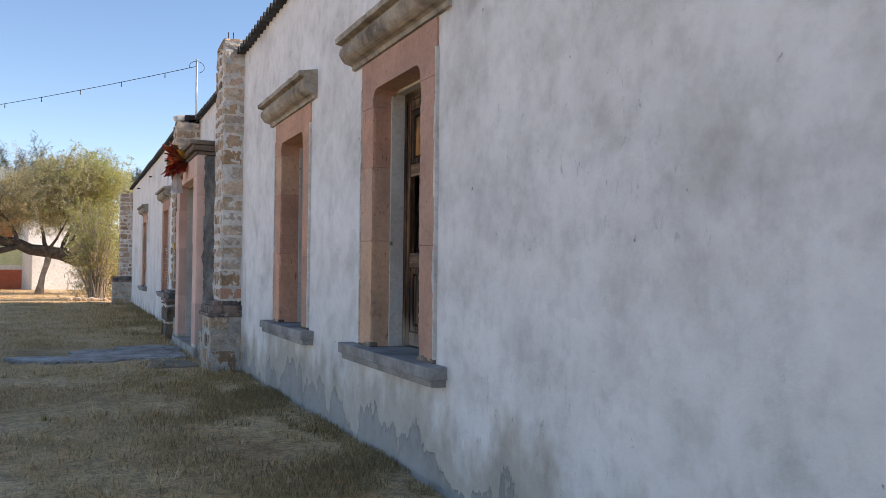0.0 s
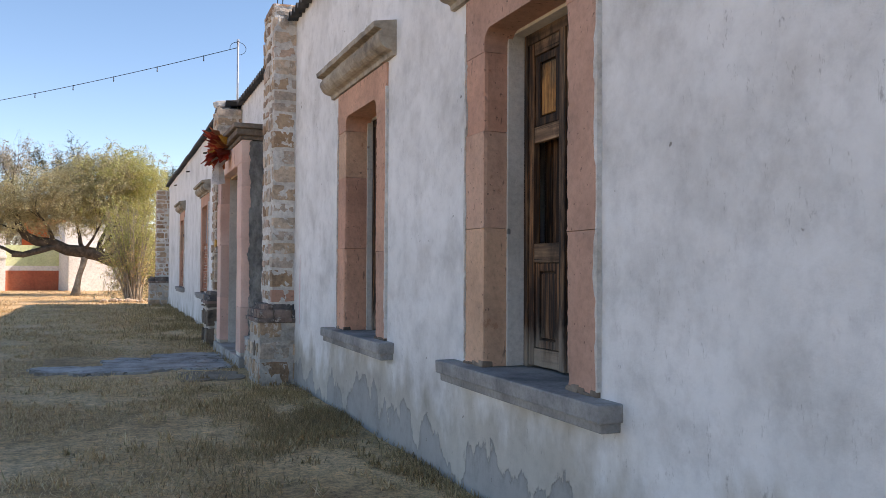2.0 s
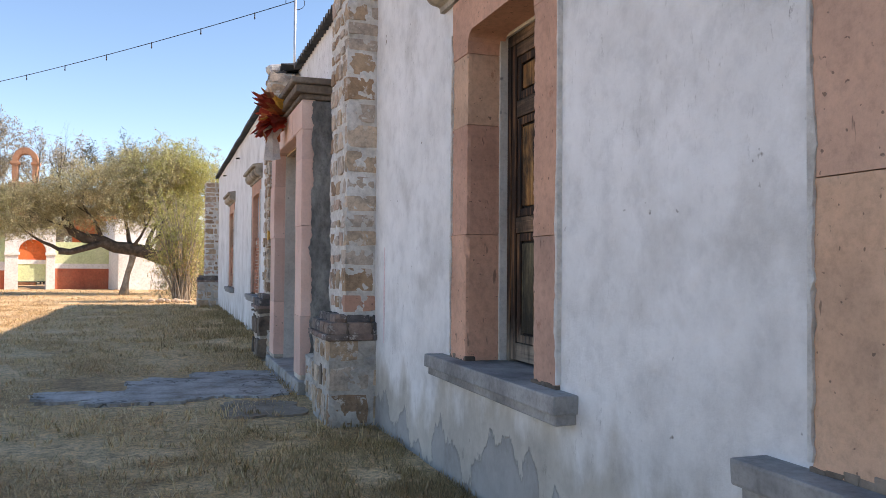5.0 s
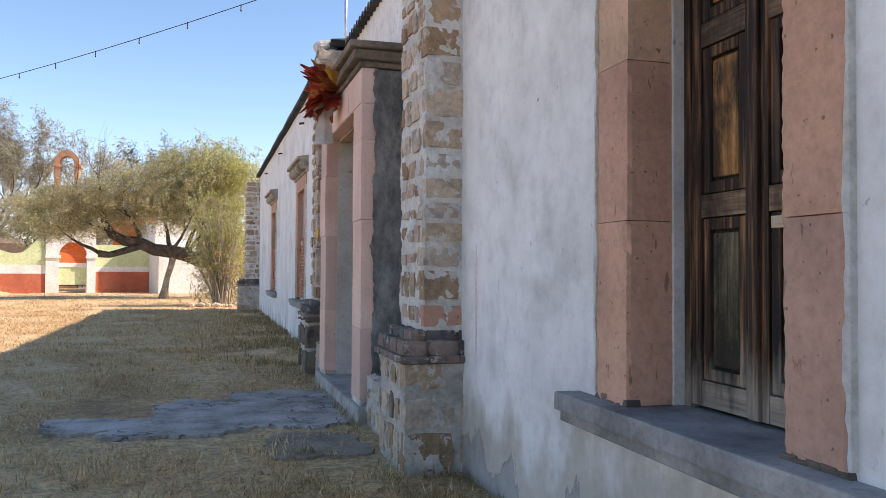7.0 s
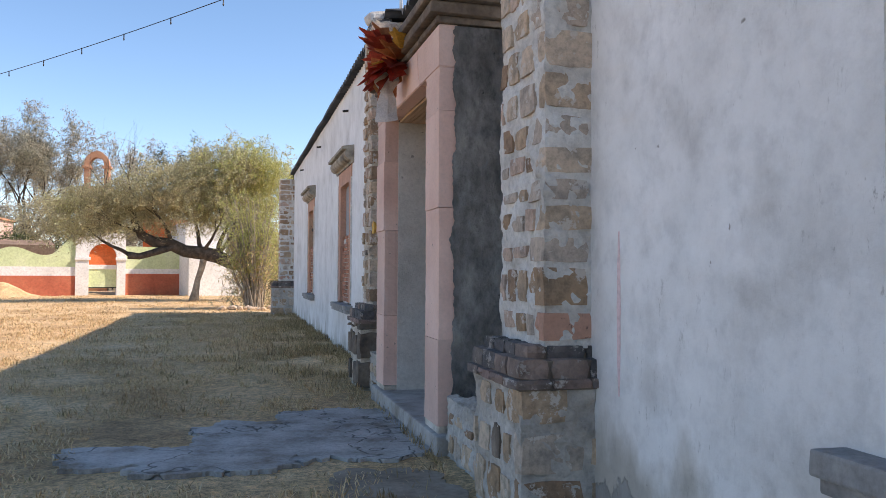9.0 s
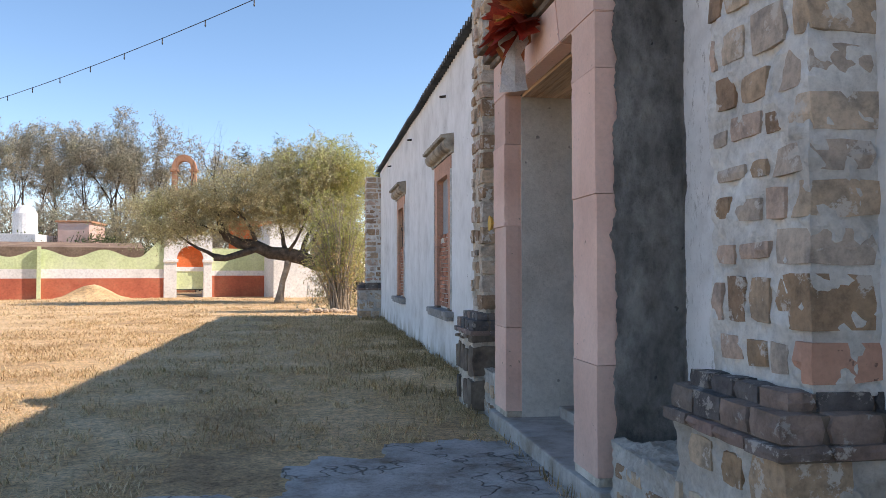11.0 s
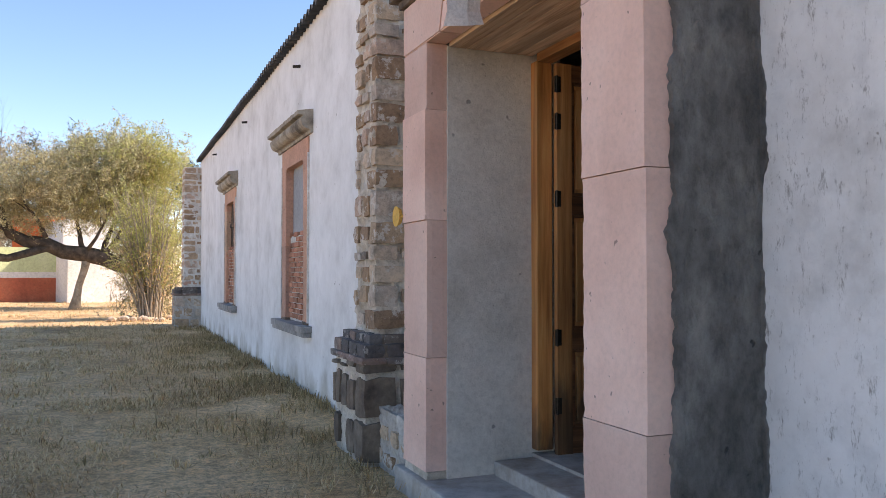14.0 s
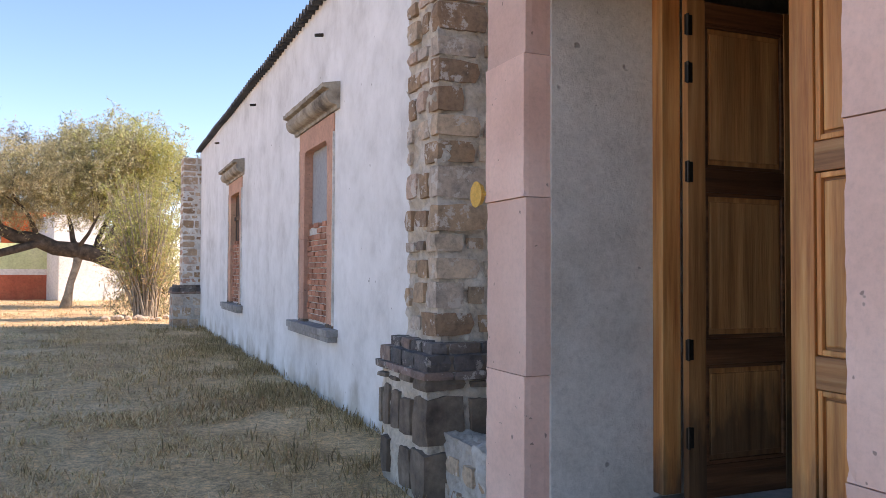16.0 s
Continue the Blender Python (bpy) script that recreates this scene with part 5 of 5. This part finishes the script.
# ---- buildings beyond the wall ----
M_EARTH = surface("brown_earth_roof", (0.16, 0.10, 0.065), (0.27, 0.175, 0.115), (0.36, 0.25, 0.17), 1.0, 8, 0.95, 0.6, 0.03)
bel = thing("belfry", (-9.2, 70, 0), "small terracotta bell arch rising above the trees", "belfry", "", "structure")
bm = bmesh.new()
prism(bm, [(-10.25, 0), (-10.25, 9.0)] + [(-9.22 - 1.03 * math.cos(math.pi * k / 12), 9.0 + 1.0 * math.sin(math.pi * k / 12)) for k in range(1, 12)] + [(-8.2, 9.0), (-8.2, 0), (-8.62, 0), (-8.62, 9.0)]
      + [(-9.22 + 0.6 * math.cos(math.pi * k / 12), 9.0 + 0.55 * math.sin(math.pi * k / 12)) for k in range(1, 12)] + [(-9.82, 9.0), (-9.82, 0)], "y", 70, 70.7)
part("arch", bm, M_TERRA, bel)
bm = bmesh.new()
box(bm, -10.5, -8.0, 69.9, 70.8, 7.1, 7.45, 0.04)
box(bm, -10.4, -9.68, 69.92, 70.78, 8.75, 8.95, 0.03)
box(bm, -8.76, -8.05, 69.92, 70.78, 8.75, 8.95, 0.03)
part("ledge", bm, M_TERRA, bel)
bm = bmesh.new()
box(bm, -10.25, -8.2, 70.05, 70.65, 0, 7.12)
part("base", bm, M_TERRA, bel)
bel.scale = (0.82, 1.0, 1.0)
house = thing("orange_house", (-3.8, 63, 0), "orange-red painted block behind the gateway wall", "house", "", "structure")
bm = bmesh.new()
box(bm, -5.2, -2.6, 62, 66, 0, 4.7, 0.04)
part("wall", bm, M_ORANGE, house)
pink = thing("pink_house", (-14.5, 66, 0), "pale pink block house behind the boundary wall", "house", "", "structure")
bm = bmesh.new()
box(bm, -16.6, -14.6, 66, 70, 0, 4.75, 0.04)
part("wall", bm, M_PINK_PALE, pink)
bm = bmesh.new()
box(bm, -16.75, -14.45, 65.9, 70.1, 4.75, 4.88, 0.03)
part("parapet", bm, M_TERRA, pink)
house2 = thing("white_house", (-19, 64, 0), "low white house with a roof-top water tank", "house", "", "structure")
bm = bmesh.new()
box(bm, -23, -17.3, 64, 69, 0, 3.9, 0.04)
part("wall", bm, M_WHITE, house2)
tank = bmesh.new()
tube(tank, [(-18.6, 66, 3.9), (-18.6, 66, 5.3), (-18.6, 66, 5.7), (-18.6, 66, 5.85)], [0.75, 0.75, 0.5, 0.25], 20)
one("water_tank", tank, M_WHITE, (-18.6, 66, 3.9), "white plastic roof-top water tank", "water tank")
bm = bmesh.new()
prism(bm, [(-14.9 + 0.2 * k, 0) for k in (0, 1)] + [(-14.7, 2.85), (-14.9, 2.85)], "y", GY - 0.35, GY - 0.05)
one("wall_post", bm, M_GREEN, (-14.8, GY - 0.2, 0), "green painted wall post", "post", "", "structure")
bm = bmesh.new()
for i in range(20):
    for j in range(10):
        bm.verts.new((-14.5 + 5.2 * i / 19, GY - 3.4 + 3.3 * j / 9, -0.05 + 0.85 * math.exp(-((i - 8.5) / 4.6) ** 2 - ((j - 6) / 2.6) ** 2) + 0.05 * noise.noise((i * 0.7, j * 0.7, 1))))
bm.verts.ensure_lookup_table()
for i in range(19):
    for j in range(9):
        k = i * 10 + j
        bm.faces.new((bm.verts[k], bm.verts[k + 10], bm.verts[k + 11], bm.verts[k + 1]))
bmesh.ops.recalc_face_normals(bm, faces=bm.faces[:])
one("earth_mound", bm, M_GROUND, (-12, GY - 2, 0), "low mound of pale dry earth against the painted wall", "mound", "", "structure", True)
swing(bpy.data.objects["earth_mound"])
swing(bpy.data.objects["wall_post"])
bm = bmesh.new()
for k in range(24):
    a, r = random.uniform(0, math.tau), random.uniform(0.06, 0.16)
    p = Vector((0.9 + random.gauss(0, 0.55), 38.9 + random.gauss(0, 0.4), r * 0.5))
    bmesh.ops.create_icosphere(bm, subdivisions=1, radius=r, matrix=Matrix.Translation(p) @ Matrix.Diagonal((1, 1, 0.7, 1)))
tagged(one("rubble_heap", bm, M_STONE, (0.9, 38.9, 0), "loose stones heaped under the cane thicket", "stones"), kind="stuff")

brown = thing("brown_shed", (-16, 61, 0), "long low shed with a brown earthen roof behind the wall", "shed", "", "structure")
bm = bmesh.new()
prism(bm, [(60.6, 0), (64, 0), (64, 3.3), (60.4, 2.9)], "x", -24, -9.3)
part("body", bm, M_EARTH, brown)
swing(brown)

# ---- pole and string of bulbs ----
pole = thing("pole", (2.44, 18.2, 4.7), "thin galvanised pole standing on the wall top", "pole")
bm = bmesh.new()
tube(bm, [(2.44, 18.2, 4.2), (2.44, 18.2, 6.03)], [0.022, 0.022], 10)
part("shaft", bm, M_GALV, pole, "", True)
bm = bmesh.new()
tube(bm, [(2.44, 18.2, 6.02), (2.44, 18.2, 6.06)], [0.03, 0.03], 10)
part("cap", bm, M_GALV, pole)
bm = bmesh.new()
tube(bm, [(2.44 + 0.16 * math.cos(a * 0.45 - 1.6) , 18.2, 5.88 + 0.13 * math.sin(a * 0.45 - 1.6)) for a in range(12)], [0.006] * 12, 5)
part("wire_loop", bm, M_IRON, pole)


def cable_at(s):
    return Vector((2.44 - 0.654 * s, 18.2 + 0.767 * s, 5.90 - 0.075 * s + 0.0030 * s * s))


lights = thing("string_lights", cable_at(0), "black outdoor cable strung with small bulbs against the sky", "string lights")
bm = bmesh.new()
tube(bm, [cable_at(i * 0.5) for i in range(48)], [0.007] * 48, 5)
part("cable", bm, M_IRON, lights)
for i in range(17):
    p = cable_at(0.9 + i * 1.3)
    bm = bmesh.new()
    tube(bm, [p + Vector((0, 0, 0.012)), p - Vector((0, 0, 0.05))], [0.009, 0.010], 7)
    tube(bm, [p - Vector((0, 0, 0.05)), p - Vector((0, 0, 0.085)), p - Vector((0, 0, 0.11))], [0.008, 0.014, 0.006], 7)
    part("bulb", bm, M_IRON, lights)

# ---- door garland ----
M_LEAF_RED = surface("red_cloth_leaf", (0.34, 0.04, 0.03), (0.54, 0.085, 0.05), (0.66, 0.16, 0.09), 9.0, 40, 0.7, 0.2, 0.003, 0.3)
M_LEAF_ORANGE = surface("orange_cloth_leaf", (0.54, 0.17, 0.07), (0.68, 0.27, 0.11), (0.76, 0.38, 0.18), 9.0, 40, 0.7, 0.2, 0.003, 0.3)
M_LEAF_YELLOW = surface("yellow_cloth_leaf", (0.55, 0.28, 0.04), (0.70, 0.40, 0.07), (0.78, 0.50, 0.14), 9.0, 40, 0.7, 0.2, 0.003, 0.2)
M_CLOTH = surface("white_cloth", (0.62, 0.60, 0.58), (0.76, 0.74, 0.72), (0.84, 0.82, 0.80), 7.0, 60, 0.85, 0.3, 0.004)
garland = thing("leaf_garland", (1.90, 15.5, 3.3), "spray of red and orange cloth leaves with white ribbon", "garland")


def cloth_leaf(at, way, length, material, lobes=5):
    """A lobed leaf, folded along its midrib."""
    way = way.normalized()
    side = way.cross(Vector((0.3, 0.2, 0.9))).normalized()
    up = side.cross(way)
    bm = bmesh.new()
    mid = [bm.verts.new(at + way * length * k / lobes) for k in range(lobes + 1)]
    for sign in (-1, 1):
        rim = []
        for k in range(lobes + 1):
            w = length * 0.36 * math.sin(math.pi * (0.12 + 0.85 * k / lobes)) * (1.0 if k % 2 else 0.55)
            rim.append(bm.verts.new(at + way * length * (k / lobes + (0.06 if k % 2 else 0)) + side * sign * w + up * w * 0.35))
        for k in range(lobes):
            bm.faces.new((mid[k], mid[k + 1], rim[k + 1], rim[k]))
    bmesh.ops.solidify(bm, geom=bm.faces[:], thickness=0.004)
    part("leaf", bm, material, garland)


rng_g = random.Random(3)
for k in range(34):
    a = math.tau * k / 34 + rng_g.uniform(-0.2, 0.2)
    out = Vector((-0.25 - 1.1 * rng_g.random(), math.cos(a) * 0.8, math.sin(a) * 0.9))
    cloth_leaf(Vector((1.88, 15.48, 3.45)) + out * 0.05, out, rng_g.uniform(0.26, 0.42), rng_g.choice((M_LEAF_RED, M_LEAF_RED, M_LEAF_ORANGE)))
cloth_leaf(Vector((1.82, 15.15, 3.48)), Vector((-0.3, -0.6, 0.35)), 0.26, M_LEAF_YELLOW)
cloth_leaf(Vector((1.74, 15.4, 3.42)), Vector((-0.6, -0.4, -0.3)), 0.22, M_LEAF_YELLOW)
bm = bmesh.new()
strip = [(3.34, 0.10), (3.24, 0.12), (3.14, 0.06), (3.05, 0.09), (2.94, 0.10), (2.86, 0.11)]
left = [bm.verts.new((1.76 - w, 15.50 + 0.03 * (i % 2), z)) for i, (z, w) in enumerate(strip)]
centre = [bm.verts.new((1.76, 15.46 - 0.02 * (i % 2), z - 0.01)) for i, (z, w) in enumerate(strip)]
right_v = [bm.verts.new((1.76 + w, 15.51 - 0.03 * (i % 2), z + 0.02)) for i, (z, w) in enumerate(strip)]
for i in range(5):
    bm.faces.new((left[i], centre[i], centre[i + 1], left[i + 1]))
    bm.faces.new((centre[i], right_v[i], right_v[i + 1], centre[i + 1]))
bmesh.ops.solidify(bm, geom=bm.faces[:], thickness=0.005)
part("ribbon", bm, M_CLOTH, garland, "hanging white cloth ribbon")

# ---- small things on the walls ----
# narrow upright pink strip, widest at mid-height, just proud of the plaster
M_STREAK = surface("pale_pink", (0.76, 0.53, 0.53), (0.81, 0.61, 0.60), (0.84, 0.68, 0.67), 5.0, 30, 0.85, 0.2, 0.004)
bm = bmesh.new()
edge = [(11.76 - 0.012 * math.sin(math.pi * k / 30) + 0.006 * noise.noise((k * 0.4, 0, 1)), 0.78 + 0.86 * k / 30) for k in range(31)]
prism(bm, edge + [(11.772 + 0.014 * math.sin(math.pi * k / 30) + 0.006 * noise.noise((k * 0.4, 0, 7)), 0.78 + 0.86 * k / 30) for k in range(30, -1, -1)], "x", FACE - 0.003, FACE + 0.01)
one("paint_streak", bm, M_STREAK, (FACE, 11.77, 1.02), "thin upright pale pink streak on the whitewashed wall", "paint streak", "", "structure")
bm = bmesh.new()
bmesh.ops.create_cone(bm, cap_ends=True, segments=20, radius1=0.075, radius2=0.06, depth=0.03, matrix=pose(1.915, 17.05, 1.93, 0, 90, 0))
tube(bm, [(1.95, 16.965, 1.93), (1.925, 16.99, 1.93), (1.915, 17.03, 1.93)], [0.012, 0.012, 0.012], 6)
one("yellow_disc", bm, M_LEAF_YELLOW, (1.9, 17.05, 1.93), "round yellow disc fixed to the side of the doorway stone", "disc")
for y, z in ((22.24, 4.31), (26.89, 4.36), (31.73, 4.41)):
    bm = bmesh.new()
    tube(bm, [(FACE + 0.05, y, z), (FACE - 0.10, y, z - 0.02)], [0.025, 0.02], 8)
    one("wall_spike", bm, M_IRON, (FACE, y, z), "short rusty iron stub projecting from the plaster", "stub", "iron stubs under the eaves")
for x, y, h in ((2.10, 12.35, 0.20), (2.22, 12.62, 0.28), (2.30, 12.75, 0.16)):
    bm = bmesh.new()
    tube(bm, [(x, y, 4.7), (x + 0.01, y + 0.01, 4.86 + h)], [0.008, 0.007], 6)
    one("reinforcing_rod", bm, M_IRON, (x, y, 4.7), "thin rusty reinforcing rod sticking out of the buttress top", "rod", "rods on the buttress")
bm = bmesh.new()
box(bm, 2.02, 2.36, 12.2, 12.75, 4.80, 4.93, 0.04, 0.03)
one("coping_stone", bm, M_STONE, (2.2, 12.5, 4.80), "rough brown capping stone on the buttress", "coping stone", "", "structure")
bm = bmesh.new()
box(bm, 2.03, 2.30, 18.0, 18.45, 4.55, 4.66, 0.03, 0.02)
one("coping_stone", bm, M_STONE_GREY, (2.16, 18.2, 4.55), "dark coping stone on the buttress", "coping stone", "", "structure")
bm = bmesh.new()
box(bm, 2.0, 2.26, 18.08, 18.5, 4.65, 4.80, 0.05, 0.03)
one("coping_stone", bm, M_MORTAR, (2.13, 18.3, 4.65), "pale mortar lump on top of the buttress", "coping stone", "", "structure")
bm = bmesh.new()
box(bm, 2.55, 2.575, 8.72, 9.02, 1.62, 1.665, 0.003, 0.002)
one("batten", bm, M_PLANK, (2.56, 8.87, 1.62), "pale wooden batten nailed across the shutters", "batten")


# ---- grass ----
def grass():
    rng = np.random.default_rng(7)

    def patch(n, x0, x1, y0, y1, length, width, lean, near_wall=False):
        x, y = rng.uniform(x0, x1, n), rng.uniform(y0, y1, n)
        if near_wall:
            x = x1 - np.abs(rng.normal(0, (x1 - x0) * 0.4, n))
        keep = ~((np.abs(x - 0.5) < 1.3) & (np.abs(y - 14.85) < 1.25)) & ~((x > 1.85) & (y > 12.0) & (y < 18.7))
        dens = np.array([noise.noise((float(a) * 0.9, float(b) * 0.9, 2.0)) + 0.6 * noise.noise((float(a) * 3.1, float(b) * 3.1, 5.0)) for a, b in zip(x, y)])
        keep &= dens > rng.uniform(-0.30, 0.55, n)
        x, y = x[keep], y[keep]
        k = len(x)
        ang, tip = rng.uniform(0, math.tau, k), rng.uniform(lean[0], lean[1], k)
        way = np.stack([np.cos(ang) * np.cos(tip), np.sin(ang) * np.cos(tip), np.sin(tip)], 1)
        size = length * rng.uniform(0.5, 1.5, (k, 1))
        side = np.stack([-np.sin(ang), np.cos(ang), np.zeros(k)], 1) * width
        c = np.stack([x, y, np.zeros(k)], 1) + way * size * 0.45
        return c, way * size * 0.5, side

    sets = [patch(150000, -3.5, 2.3, 0.5, 12, 0.055, 0.0032, (0.05, 1.0)), patch(120000, -5, 2.3, 11, 22, 0.06, 0.0045, (0.05, 1.0)),
            patch(80000, -7, 2.3, 21, 37, 0.08, 0.008, (0.1, 1.1)), patch(30000, -16, 3, 36, 57, 0.10, 0.014, (0.1, 1.1)), patch(14000, -12, -4, 14, 40, 0.08, 0.012, (0.1, 1.1))]
    me = quads_mesh("grass", *(np.concatenate([s[i] for s in sets]) for i in range(3)), M_STRAW)
    tagged(new("grass", me), "short dry straw-coloured grass over the yard", "grass", "", "stuff")
    sets = [patch(75000, 0.2, 2.32, 0.5, 12.1, 0.065, 0.0032, (0.3, 1.35), True), patch(22000, 0.4, 2.32, 18.6, 35.4, 0.11, 0.006, (0.5, 1.45), True), patch(2500, 1.2, 1.9, 12.0, 18.6, 0.11, 0.004, (0.5, 1.45), True)]
    me = quads_mesh("wall_grass", *(np.concatenate([s[i] for s in sets]) for i in range(3)), M_WEED)
    tagged(new("wall_grass", me), "taller dry grass tufts along the foot of the wall", "grass", "", "stuff")
    spots = [(rng.uniform(-2.5, 2.1), rng.uniform(3, 34)) for _ in range(60)] + [(2.2 - abs(rng.normal(0, 0.18)), rng.uniform(2, 12)) for _ in range(40)]
    c, w, s = [], [], []
    for px, py in spots:
        if (abs(px - 0.5) < 1.5 and abs(py - 14.85) < 1.5) or (px > 1.8 and 12 < py < 18.7):
            continue
        for _ in range(26):
            a, tip, size = rng.uniform(0, math.tau), rng.uniform(0.3, 1.4), rng.uniform(0.03, 0.10)
            way = np.array([math.cos(a) * math.cos(tip), math.sin(a) * math.cos(tip), math.sin(tip)])
            c.append(np.array([px + rng.normal(0, 0.04), py + rng.normal(0, 0.04), 0.0]) + way * size * 0.5)
            w.append(way * size * 0.5)
            s.append(np.array([-math.sin(a), math.cos(a), 0]) * 0.006)
    tc, tw, ts = [], [], []
    for _ in range(1500):
        px, py = rng.uniform(-4.5, 2.2), rng.uniform(1.0, 32.0)
        if (abs(px - 0.5) < 1.4 and abs(py - 14.85) < 1.35) or (px > 1.8 and 12 < py < 18.7) or noise.noise((px * 0.7, py * 0.7, 9.0)) < -0.05:
            continue
        tall = rng.uniform(0.6, 1.3)
        for _ in range(26):
            a, tip, size = rng.uniform(0, math.tau), rng.uniform(0.15, 1.2), tall * rng.uniform(0.05, 0.13)
            way = np.array([math.cos(a) * math.cos(tip), math.sin(a) * math.cos(tip), math.sin(tip)])
            tc.append(np.array([px + rng.normal(0, 0.05), py + rng.normal(0, 0.05), 0.0]) + way * size * 0.5)
            tw.append(way * size * 0.5)
            ts.append(np.array([-math.sin(a), math.cos(a), 0]) * 0.0045)
    tagged(new("grass_tufts", quads_mesh("grass_tufts", tc, tw, ts, M_STRAW)), "dry straw tufts standing in the short grass", "grass", "", "stuff")
    tagged(new("weeds", quads_mesh("weeds", c, w, s, M_WEED)), "small dark green weeds scattered in the dry grass", "weeds", "", "stuff")


grass()
